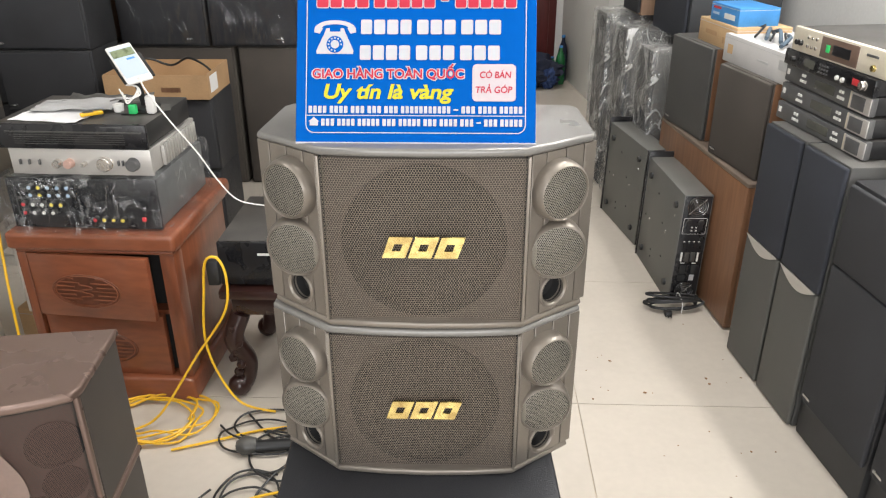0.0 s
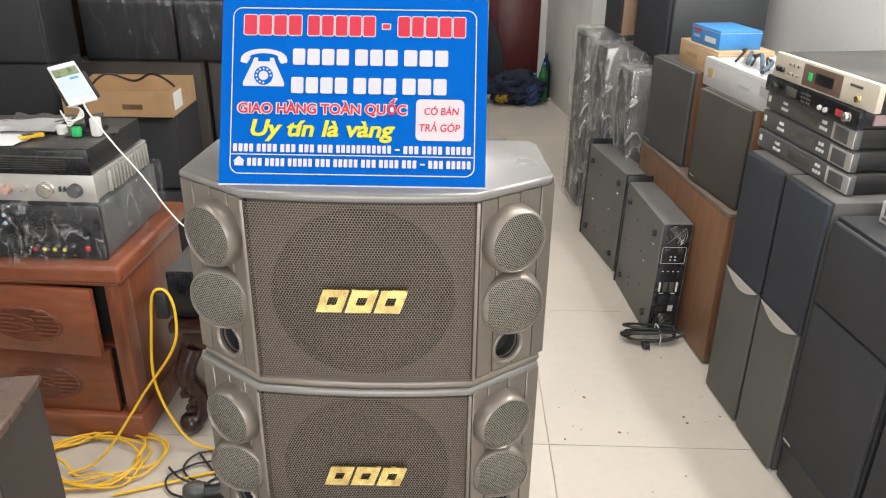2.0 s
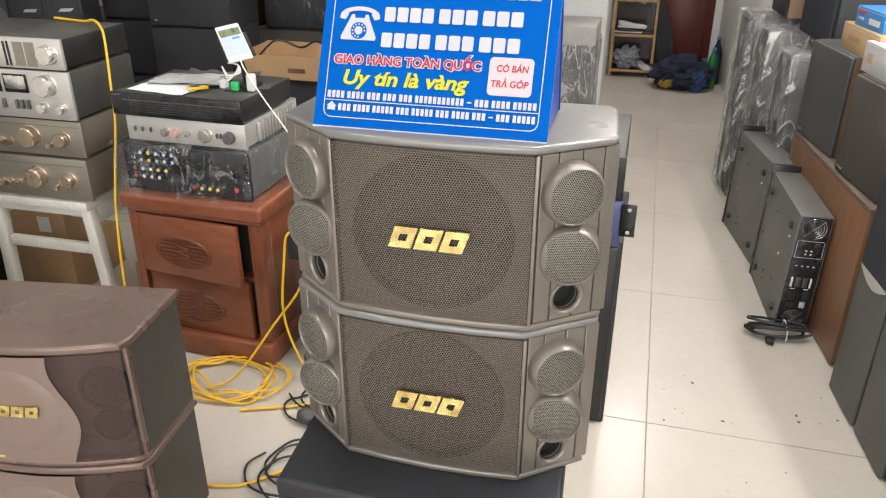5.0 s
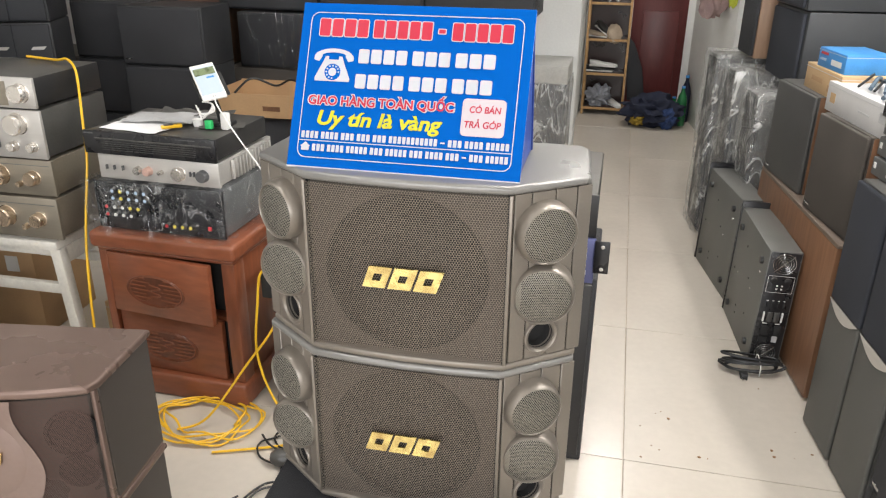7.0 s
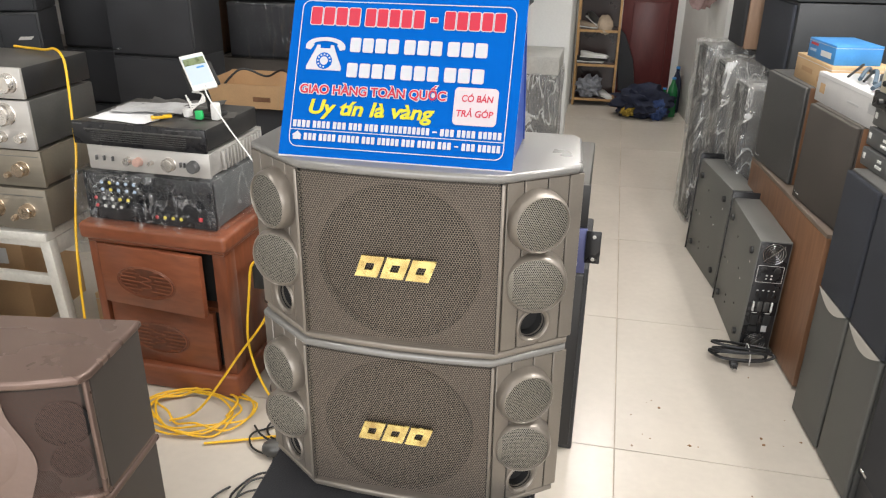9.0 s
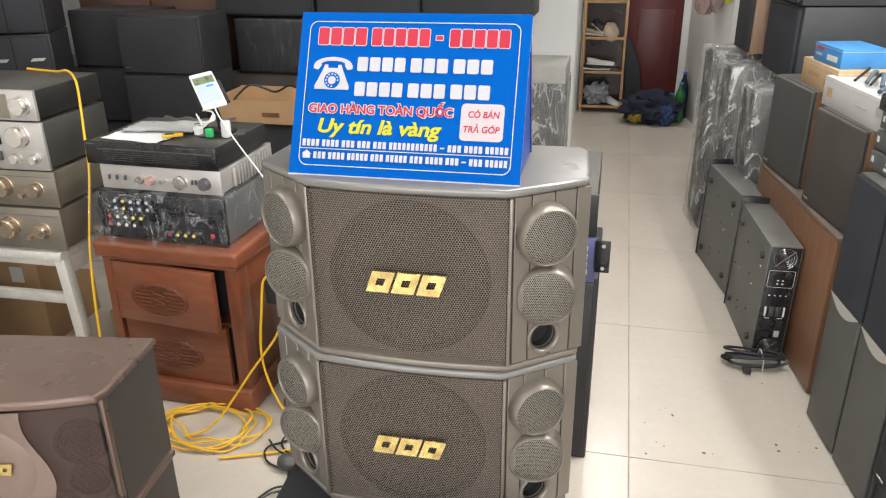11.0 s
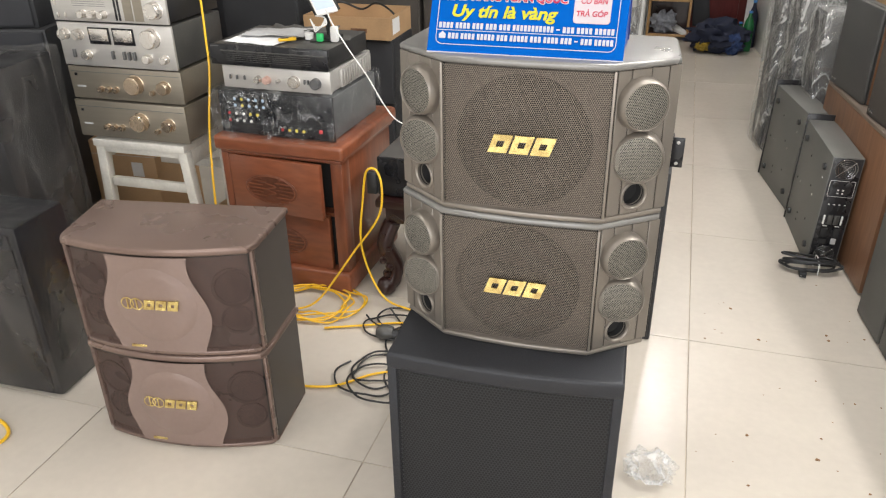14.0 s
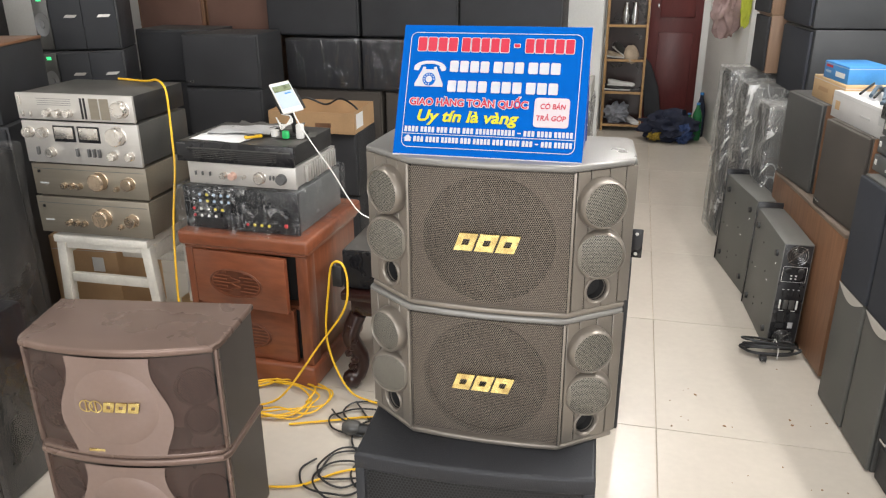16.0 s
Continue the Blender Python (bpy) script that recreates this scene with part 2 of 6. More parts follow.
M_BAGFILM = film_wrap("pale_bag_film", 0.1, 0.35, 0.12, (0.88, 0.88, 0.86), 9.0, (1, 1, 1), 0.0)
M_WRAPHEAVY = film_wrap("thick_stretch_film", 0.2, 0.5, 0.16, (0.82, 0.82, 0.8), 9.0, (1.4, 1.4, 0.6), 0.35)
M_WRAPDARK = film_wrap("thin_dark_film", 0.05, 0.07, 0.1, (0.85, 0.85, 0.87), 7.0, (1.2, 1.2, 0.4), 1.0)
M_DOOR = mat("maroon_door", (0.12, 0.026, 0.025), 0.4, 0, 0.25, 4, 60, 0.05, stretch=(1, 1, 0.2))
M_PINE = mat("pale_wood", (0.5, 0.3, 0.13), 0.5, 0, 0.25, 8, 60, 0.05)
M_SPECK = mat("brown_debris", (0.22, 0.12, 0.055), 0.9, 0, 0.3)
M_NAVY = mat("navy_cloth", (0.014, 0.018, 0.04), 0.85, 0, 0.3, 20)
M_PINK = mat("dusty_pink_cloth", (0.42, 0.3, 0.29), 0.9, 0, 0.2, 20)
M_BEIGE = mat("beige_leather", (0.42, 0.33, 0.24), 0.7, 0, 0.2, 20)
M_GREYCLOTH = mat("grey_cloth", (0.28, 0.29, 0.32), 0.9, 0, 0.3, 20)
M_BLUEGREYTOOL = mat("blue_grey_fabric", (0.09, 0.13, 0.17), 0.8, 0, 0.2, 30)
M_BLUEAMP = mat("violet_blue_plate", (0.1, 0.11, 0.24), 0.35, 0.4, 0.1)
M_SCREEN = glow("phone_screen", (0.4, 0.47, 0.56), 0.25)
M_GLASSGREEN = mat("green_bottle_plastic", (0.02, 0.16, 0.05), 0.12, 0, 0.1)

# ---- mesh helpers ----


def part(name, bm, material, parent=None, label="", sharp=38):
    me = bpy.data.meshes.new(name)
    bm.to_mesh(me)
    bm.free()
    me.materials.append(material)
    me.shade_smooth()
    me.set_sharp_from_angle(angle=radians(sharp))
    ob = new(name, me)
    if parent is not None:
        ob.parent = parent
    if label:
        ob["label"] = label
    return ob


def thing(name, label, category, m=None, group=""):
    ob = new(name)
    ob.empty_display_size = 0.05
    if m is not None:
        ob.matrix_basis = m
    return tagged(ob, label, category, group)


def join(bm, other):
    me = bpy.data.meshes.new("tmp")
    other.to_mesh(me)
    other.free()
    bm.from_mesh(me)
    bpy.data.meshes.remove(me)
    return bm


def bx(x0, x1, y0, y1, z0, z1, bev=0.003, seg=2, bm=None):
    b = bmesh.new()
    bmesh.ops.create_cube(b, size=1)
    for v in b.verts:
        v.co = ((x0 + x1) / 2 + v.co.x * (x1 - x0), (y0 + y1) / 2 + v.co.y * (y1 - y0), (z0 + z1) / 2 + v.co.z * (z1 - z0))
    if bev:
        bmesh.ops.bevel(b, geom=b.edges[:], offset=min(bev, 0.45 * min(abs(x1 - x0), abs(y1 - y0), abs(z1 - z0))), segments=seg, affect="EDGES", profile=0.5)
    return join(bm, b) if bm else b


def prism(poly, z0, z1, bev=0.0, seg=2, m=None, bm=None):
    """Extrude a plan outline (x, y), counter-clockwise, from z0 to z1."""
    b = bmesh.new()
    f = b.faces.new([b.verts.new((x, y, z0)) for x, y in poly])
    ext = bmesh.ops.extrude_face_region(b, geom=[f])
    bmesh.ops.translate(b, vec=(0, 0, z1 - z0), verts=[g for g in ext["geom"] if isinstance(g, bmesh.types.BMVert)])
    bmesh.ops.recalc_face_normals(b, faces=b.faces[:])
    if bev:
        rim = [e for e in b.edges if abs(e.verts[0].co.z - e.verts[1].co.z) < 1e-6]
        bmesh.ops.bevel(b, geom=rim, offset=bev, segments=seg, affect="EDGES", profile=0.5)
    if m is not None:
        b.transform(m)
    return join(bm, b) if bm else b


def lathe(profile, m=None, seg=28, bm=None):
    """Turn (radius, height) points about z."""
    b = bmesh.new()
    rings = []
    for r, h in profile:
        if r < 1e-6:
            rings.append([b.verts.new((0, 0, h))])
        else:
            rings.append([b.verts.new((r * math.cos(2 * math.pi * i / seg), r * math.sin(2 * math.pi * i / seg), h)) for i in range(seg)])
    for a, c in zip(rings, rings[1:]):
        for i in range(seg):
            j = (i + 1) % seg
            if len(a) == 1 and len(c) > 1:
                b.faces.new((a[0], c[i], c[j]))
            elif len(c) == 1 and len(a) > 1:
                b.faces.new((a[i], a[j], c[0]))
            elif len(a) > 1:
                b.faces.new((a[i], a[j], c[j], c[i]))
    bmesh.ops.recalc_face_normals(b, faces=b.faces[:])
    if m is not None:
        b.transform(m)
    return join(bm, b) if bm else b


def smooth_path(pts, steps=8):
    pts = [Vector(p) for p in pts]
    out = []
    for i in range(len(pts) - 1):
        a, b, c, d = pts[max(0, i - 1)], pts[i], pts[i + 1], pts[min(len(pts) - 1, i + 2)]
        for k in range(steps):
            t = k / steps
            out.append(0.5 * (2 * b + (c - a) * t + (2 * a - 5 * b + 4 * c - d) * t * t + (3 * b - a - 3 * c + d) * t ** 3))
    return out + [pts[-1]]


def tube(pts, r, steps=8, seg=8, bm=None):
    path = smooth_path(pts, steps)
    b = bmesh.new()
    side = Vector((0, 0, 1))
    rings = []
    for i, p in enumerate(path):
        d = (path[min(i + 1, len(path) - 1)] - path[max(i - 1, 0)]).normalized()
        side = side - d * side.dot(d)
        side = side.normalized() if side.length > 1e-4 else d.orthogonal().normalized()
        up = d.cross(side)
        rings.append([b.verts.new(p + r * (math.cos(2 * math.pi * k / seg) * side + math.sin(2 * math.pi * k / seg) * up)) for k in range(seg)])
    for a, c in zip(rings, rings[1:]):
        for k in range(seg):
            b.faces.new((a[k], a[(k + 1) % seg], c[(k + 1) % seg], c[k]))
    b.faces.new(rings[0])
    b.faces.new(rings[-1])
    bmesh.ops.recalc_face_normals(b, faces=b.faces[:])
    return join(bm, b) if bm else b


FRONT = pose(0, 0, 0, 90, 0, 0)  # turns a lathe's z into -y


def on_front(x, y, z):
    return Matrix.Translation((x, y, z)) @ FRONT


def crumpled(x0, x1, y0, y1, z0, z1, amount=0.008, n=22, freq=9.0, seed=0.0, open_bottom=True):
    """A loose film bag round a box."""
    b = bmesh.new()
    bmesh.ops.create_cube(b, size=1)
    bmesh.ops.subdivide_edges(b, edges=b.edges[:], cuts=n, use_grid_fill=True)
    for v in b.verts:
        c = v.co.copy()
        v.co = ((x0 + x1) / 2 + c.x * (x1 - x0), (y0 + y1) / 2 + c.y * (y1 - y0), (z0 + z1) / 2 + c.z * (z1 - z0))
        q = Vector((v.co.x * freq, v.co.y * freq, v.co.z * freq * 0.35 + seed))
        out = Vector((c.x if abs(c.x) > 0.49 else 0, c.y if abs(c.y) > 0.49 else 0, c.z if abs(c.z) > 0.49 else 0))
        if out.length > 0:
            v.co += out.normalized() * amount * (0.7 + abs(noise.noise(q)) * 1.6 + 0.5 * abs(noise.noise(q * 2.7)))
    if open_bottom:
        bmesh.ops.delete(b, geom=[f for f in b.faces if f.normal.z < -0.9], context="FACES")
    return b


def lettering(body, size, material, parent, m, width=None, shear=0.0, bold=0.0, name="lettering"):
    cu = bpy.data.curves.new("text", "FONT")
    cu.body, cu.size, cu.shear, cu.offset = body, size, shear, bold
    cu.extrude, cu.align_x, cu.align_y = 0.0004, "CENTER", "CENTER"
    ob = new("text", cu)
    bpy.context.view_layer.update()
    me = bpy.data.meshes.new_from_object(ob.evaluated_get(bpy.context.evaluated_depsgraph_get()))
    bpy.data.objects.remove(ob)
    me.materials.append(material)
    if width:
        xs = [v.co.x for v in me.vertices]
        k = width / (max(xs) - min(xs))
        me.transform(Matrix.Diagonal((k, 1, 1, 1)))
    me.transform(m)
    out = new(name, me)
    out.parent = parent
    return out


def hexagonish(w, h, skew, notch):
    """Outline of a slanted badge block."""
    return [(-w / 2 - skew / 2, -h / 2), (w / 2 - skew / 2 - notch, -h / 2), (w / 2 - skew / 2, -h / 2 + notch), (w / 2 + skew / 2, h / 2 - notch), (w / 2 + skew / 2 - notch, h / 2), (-w / 2 + skew / 2, h / 2)]


def badge(parent, x, y, z, w, h, blocks, gap, skew, label):
    """A row of slanted hollow blocks."""
    step = w / blocks
    for i in range(blocks):
        cx = x - w / 2 + step * (i + 0.5)
        ww = step - gap
        bar = h * 0.33
        b = bmesh.new()
        outer = hexagonish(ww, h, skew, h * 0.02)
        inner = [(px * (1 - 2 * bar / ww), pz * (1 - 2 * bar / h)) for px, pz in outer]
        lo = [[b.verts.new((px, pz, q)) for px, pz in pts] for pts, q in ((outer, 0), (outer, 0.003), (inner, 0.003), (inner, 0))]
        for r0, r1 in zip(lo, lo[1:] + lo[:1]):
            for k in range(6):
                b.faces.new((r0[k], r0[(k + 1) % 6], r1[(k + 1) % 6], r1[k]))
        bmesh.ops.recalc_face_normals(b, faces=b.faces[:])
        b.transform(Matrix.Translation((cx, y, z)) @ FRONT)
        part("badge_block", b, M_GOLD, parent, label)


# ---- structure ----
ROW = pose(0.945, 2.312, 0, 0, 0, 6.85)  # the row along the side wall: x away from the aisle, y to the back
AISLE = pose(0, 0, 0, 0, 0, -90)  # turns a thing's front (-y) to the aisle


def structure(name, bm, material, label, m=None):
    ob = part(name, bm, material)
    if m is not None:
        ob.matrix_basis = m
    return tagged(ob, label, name.split("_")[0], kind="structure")


floor = structure("floor", bx(-3.4, 2.4, -3.2, 6.8, -0.12, -0.003, 0), M_GROUT, "beige polished tile floor with fine dark joints")
structure("ceiling", bx(-3.4, 2.4, -3.2, 6.8, 3.0, 3.15, 0), M_CEIL, "plain white painted ceiling")
structure("wall_left", bx(-3.4, -3.2, -3.0, 5.0, -0.003, 3.0, 0), M_WALL, "white painted side wall")
structure("wall_right", bx(0.62, 0.82, -6.2, 3.3, -0.003, 3.0, 0), M_WALL, "white painted side wall behind loudspeakers", ROW)
structure("wall_corridor_right", bx(0.38, 0.62, 3.0, 4.4, -0.003, 3.0, 0.004), M_WALL, "white painted corridor wall", ROW)
structure("wall_back", bx(-3.2, 0.035, 4.8, 5.0, -0.003, 3.0, 0.004), M_WALL, "white painted back wall ending at the corridor")
structure("wall_corridor_left", bx(-0.2, -0.02, 5.0, 6.6, -0.003, 3.0, 0), M_WALL, "white painted corridor wall")
w = bx(-0.2, 0.34, 6.6, 6.75, -0.003, 3.0, 0)
bx(0.76, 2.0, 6.6, 6.75, -0.003, 3.0, 0, bm=w)
bx(0.34, 0.76, 6.6, 6.75, 2.05, 3.0, 0, bm=w)
structure("wall_corridor_end", w, M_WALL, "white painted wall at the corridor's end")
w = bx(-3.4, -2.1, -3.2, -3.0, -0.003, 3.0, 0)
bx(-2.1, 2.4, -3.2, -3.0, 2.75, 3.0, 0, bm=w)
structure("wall_front", w, M_WALL, "white painted wall round the open shop front")
door = thing("door_1", "dark maroon panelled wooden door, closed", "door")
door["kind"] = "structure"
part("door_leaf", bx(0.34, 0.76, 6.62, 6.66, 0, 2.05, 0.003), M_DOOR, door)
for z0, z1 in ((0.12, 0.8), (0.92, 1.95)):
    part("panel", bx(0.42, 0.70, 6.606, 6.62, z0, z1, 0.008), M_DOOR, door)
part("door_handle", bx(0.395, 0.41, 6.57, 6.606, 1.0, 1.03, 0.004), M_STEEL, door)

# ---- main stack ----


def drilled(b, m, cut, r):
    """The bmesh b, placed by m, with a round hole along cut's z."""
    b.transform(m)
    one, two = bpy.data.meshes.new("blank"), bpy.data.meshes.new("drill")
    b.to_mesh(one)
    b.free()
    c = lathe([(0, -0.06), (r, -0.06), (r, 0.03), (0, 0.03)], cut, 32)
    c.to_mesh(two)
    c.free()
    a, d = new("blank", one), new("drill", two)
    mod = a.modifiers.new("hole", "BOOLEAN")
    mod.operation, mod.object, mod.solver = "DIFFERENCE", d, "EXACT"
    bpy.context.view_layer.update()
    me = bpy.data.meshes.new_from_object(a.evaluated_get(bpy.context.evaluated_depsgraph_get()))
    out = bmesh.new()
    out.from_mesh(me)
    for ob in (a, d):
        bpy.data.objects.remove(ob)
    for x in (one, two, me):
        bpy.data.meshes.remove(x)
    return out


def karaoke_speaker(m):
    sp = thing("karaoke_speaker", "champagne grey karaoke loudspeaker with perforated grille and round side pods", "loudspeaker", m, "stacked grey karaoke loudspeakers")
    H, W, K = 0.3035, 0.263, 0.1545
    side, nose, back = -0.071, -0.152, 0.1

    def outline(g):
        return [(-W + 0.009 + g, back - 0.02), (-W + g, side + g * 0.7), (-K, nose + g), (-K / 2, nose - 0.007 + g), (0, nose - 0.0095 + g), (K / 2, nose - 0.007 + g), (K, nose + g), (W - g, side + g * 0.7), (W - 0.009 - g, back - 0.02), (W - 0.022 - g, back - g), (-W + 0.022 + g, back - g)]

    part("cabinet", prism([(-W + 0.02, back - 0.02), (-W + 0.012, side + 0.035), (-K, nose + 0.05), (K, nose + 0.05), (W - 0.012, side + 0.035), (W - 0.02, back - 0.02), (W - 0.03, back - 0.012), (-W + 0.03, back - 0.012)], 0.01, H - 0.01), M_CHAMP, sp)
    part("top_panel", prism(outline(0), H - 0.0135, H, 0.0055, 4), M_CHAMP_TOP, sp, "satin grey top with rounded rim")
    part("bottom_panel", prism(outline(0.003), 0.0, 0.0125, 0.0045, 3), M_CHAMP, sp)
    # baffle and woofer seen through the holes
    part("baffle", bx(-K + 0.004, K - 0.004, nose + 0.0115, nose + 0.02, 0.0125, H - 0.0135, 0), M_BAFFLE, sp)
    part("woofer", lathe([(0.128, 0.0), (0.128, 0.006), (0.118, 0.007), (0.118, 0.001), (0.04, 0.0005), (0, 0.0005)], on_front(0, nose + 0.0108, 0.148), 48), M_CONE, sp, "dark woofer cone")
    # curved grille sheet
    b = bmesh.new()
    cols = []
    for i in range(17):
        x = -K + 0.0012 + (2 * K - 0.0024) * i / 16
        y = nose - 0.0075 * (1 - (x / K) ** 2) + 0.002
        cols.append([b.verts.new((x, y, z)) for z in (0.0145, H - 0.0155)])
    for a, c in zip(cols, cols[1:]):
        b.faces.new((a[0], c[0], c[1], a[1]))
    part("grille", b, M_PERF, sp, "perforated champagne steel grille")
    for x in (-K + 0.0015, K - 0.0015):
        part("grille_gap", bx(x - 0.001, x + 0.001, nose + 0.0035, nose + 0.012, 0.0126, H - 0.0136, 0.0008, 1), M_GAP, sp)
        e = math.copysign(K + 0.0022, x)
        part("grille_frame", bx(e - 0.0026, e + 0.0026, nose - 0.0005, nose + 0.022, 0.0126, H - 0.0136, 0.0012, 2), M_CHAMP, sp)
    ang = math.degrees(math.atan2(side - nose, W - K))
    for s in (-1, 1):
        # side panel frame: x along the panel, y outwards normal is -y
        fr = Matrix.Translation((s * (W + K) / 2, (side + nose) / 2 + 0.015, 0)) @ pose(0, 0, 0, 0, 0, s * ang)
        L = math.hypot(W - K, side - nose) - 0.003
        cut = fr @ Matrix.Translation((s * -0.008, -0.03, 0.0495)) @ FRONT
        panel = part("side_panel", drilled(bx(-L / 2, L / 2, -0.004, 0.004, 0.013, H - 0.014, 0), fr, cut, 0.0226), M_GAP, sp, "panel with upright grooves")
        edges = [-0.5, -0.28, 0.02, 0.3, 0.5]
        for e0, e1 in zip(edges, edges[1:]):
            part("panel_strip", drilled(bx(e0 * L + 0.0009, e1 * L - 0.0009, -0.0085, -0.0042, 0.0132, H - 0.0142, 0.0011, 1), fr, cut, 0.0228), M_CHAMP, panel)
        part("corner_post", bx(s * (W - 0.008) - 0.0055, s * (W - 0.008) + 0.0055, side + 0.004, side + 0.04, 0.0126, H - 0.0136, 0.001, 1), M_CHAMP, sp)
        for z, r, tilt, rise, along in ((0.2275, 0.0482, -5, 0.026, -0.0155), (0.1265, 0.0495, -24, 0.021, -0.0115)):
            pm = fr @ Matrix.Translation((s * along, -0.008, z)) @ pose(0, 0, 0, 0, 0, s * tilt) @ FRONT
            pod = part("pod", lathe([(r + 0.0015, -0.026), (r + 0.001, 0.0), (r, rise * 0.5), (r - 0.0012, rise * 0.74), (r - 0.0034, rise * 0.92), (r - 0.0056, rise), (r - 0.0066, rise - 0.001), (r - 0.007, rise - 0.008)], pm, 44), M_CHAMP, sp, "round champagne pod", 60)
            part("pod_grille", lathe([(r - 0.0066, rise - 0.0026), (r * 0.7, rise - 0.0008), (r * 0.4, rise + 0.0004), (0, rise + 0.0008)], pm, 44), M_PERF_FINE, pod, "fine mesh cover")
            part("tweeter", lathe([(r - 0.0055, rise - 0.005), (0.02, rise - 0.007), (0, rise - 0.006)], pm, 24), M_CONE, pod)
        pm = fr @ Matrix.Translation((s * -0.008, -0.0085, 0.0495)) @ FRONT
        port = part("port", lathe([(0.031, -0.001), (0.0305, 0.0025), (0.0285, 0.004), (0.0258, 0.003), (0.0236, -0.001), (0.0224, -0.008), (0.022, -0.013)], pm, 36), M_CHAMP, sp, "flared bass port", 60)
        part("port_tube", lathe([(0.0221, -0.010), (0.0215, -0.022), (0.021, -0.024), (0.0, -0.0245)], pm, 28), M_GAP, port)
    badge(sp, 0.0, nose - 0.0105, 0.149, 0.12, 0.035, 3, 0.004, 0.012, "gold foil badge of slanted blocks")
    return sp


SX, SY = -0.001, 1.287
lower_speaker = karaoke_speaker(pose(SX - 0.003, SY, 0.467, 0, 0, 0.4))
copy_thing(lower_speaker, pose(SX + 0.001, SY, 0.7707, 0, 0, 0.3))

# black subwoofer under the stack
sub = thing("subwoofer", "black floor-standing bass cabinet with perforated steel front", "loudspeaker", pose(-0.01, 1.052, 0, 0, 0, 2.8))


def sub_outline(g):
    pts = [(-0.246 + g, 0.48), (-0.246 + g, 0.0 + g)]
    pts += [(-0.246 + g + (0.492 - 2 * g) * i / 10, -0.016 * (1 - (i / 5 - 1) ** 2) + g) for i in range(1, 10)]
    return pts + [(0.246 - g, 0.0 + g), (0.246 - g, 0.48)]


part("cabinet", prism(sub_outline(0.02), 0.012, 0.45), M_GAP, sub)
for s in (-1, 1):
    part("side_panel", bx(s * 0.2365 - 0.0095, s * 0.2365 + 0.0095, 0.0405, 0.48, 0.02, 0.43, 0.002), M_SUBPAINT, sub)
part("top_panel", prism(sub_outline(0), 0.425, 0.467, 0.009, 4), M_SUBPAINT, sub)
part("bottom_panel", prism(sub_outline(0), 0.0, 0.03, 0.008, 3), M_SUBPAINT, sub)
for s in (-1, 1):
    part("side_rail", bx(s * 0.236 - 0.0105, s * 0.236 + 0.0105, 0.0, 0.04, 0.028, 0.43, 0.004), M_SUBPAINT, sub)
b = bmesh.new()
cols = []
for i in range(15):
    x = -0.2255 + 0.451 * i / 14
    cols.append([b.verts.new((x, 0.0045 - 0.0155 * (1 - (x / 0.24) ** 2), z)) for z in (0.028, 0.428)])
for a, c in zip(cols, cols[1:]):
    b.faces.new((a[0], c[0], c[1], a[1]))
part("grille", b, M_BLACKGRILLE, sub, "black perforated steel grille")

# table-top sign
sign = thing("tabletop_sign", "blue printed folding price sign with white border lines", "sign", Matrix.Translation((-0.0115, 1.155, 1.0745)) @ pose(0, 0, 0, 0, 0, 0.4))
TILT = 26.0
SF = pose(0, 0, 0, -TILT, 0, 0)  # leaning board: x across, z up along the board
SW, SH = 0.177, 0.251
b = bx(-SW, SW, 0, 0.004, 0, SH, 0.0006, 1)
b.transform(SF)
part("front_board", b, M_SIGNBLUE, sign)
b = bx(-SW, SW, 0.004, 0.0052, 0, SH, 0)
bx(-SW, SW, -0.0002, 0.0052, -0.0012, 0.0012, 0, bm=b)
b.transform(SF)
part("board_core", b, M_SIGNWHITE, sign, "white board edge")
b = bx(-SW + 0.002, SW - 0.002, 0, 0.004, 0, 0.228, 0.0006, 1)
b.transform(Matrix.Translation((0, 0.178, 0.0)) @ pose(0, 0, 0, 16.5, 0, 0))
part("back_board", b, M_SIGNDARK, sign)
b = bmesh.new()
f = b.faces.new([b.verts.new(p) for p in ((SW - 0.004, 0.006, 0.002), (SW - 0.004, 0.174, 0.002), (SW - 0.004, 0.11, 0.216))])
ext = bmesh.ops.extrude_face_region(b, geom=[f])
bmesh.ops.translate(b, vec=(-0.003, 0, 0), verts=[g for g in ext["geom"] if isinstance(g, bmesh.types.BMVert)])
bmesh.ops.recalc_face_normals(b, faces=b.faces[:])
part("side_gusset", b, M_SIGNDARK, sign)


def sign_spot(x, z, y=-0.0006):
    return SF @ Matrix.Translation((x, y, z)) @ FRONT


def rounded_rect(w, h, r, n=6):
    pts = []
    for cx, cy, a0 in ((w / 2 - r, h / 2 - r, 0), (-w / 2 + r, h / 2 - r, 90), (-w / 2 + r, -h / 2 + r, 180), (w / 2 - r, -h / 2 + r, 270)):
        for i in range(n + 1):
            a = radians(a0 + 90 * i / n)
            pts.append((cx + r * math.cos(a), cy + r * math.sin(a)))
    return pts


def flat_ring(outer, inner, m, depth=0.0005):
    b = bmesh.new()
    vo = [b.verts.new((x, y, depth)) for x, y in outer]
    vi = [b.verts.new((x, y, depth)) for x, y in inner]
    for i in range(len(vo)):
        j = (i + 1) % len(vo)
        b.faces.new((vo[i], vo[j], vi[j], vi[i]))
    b.transform(m)
    return b


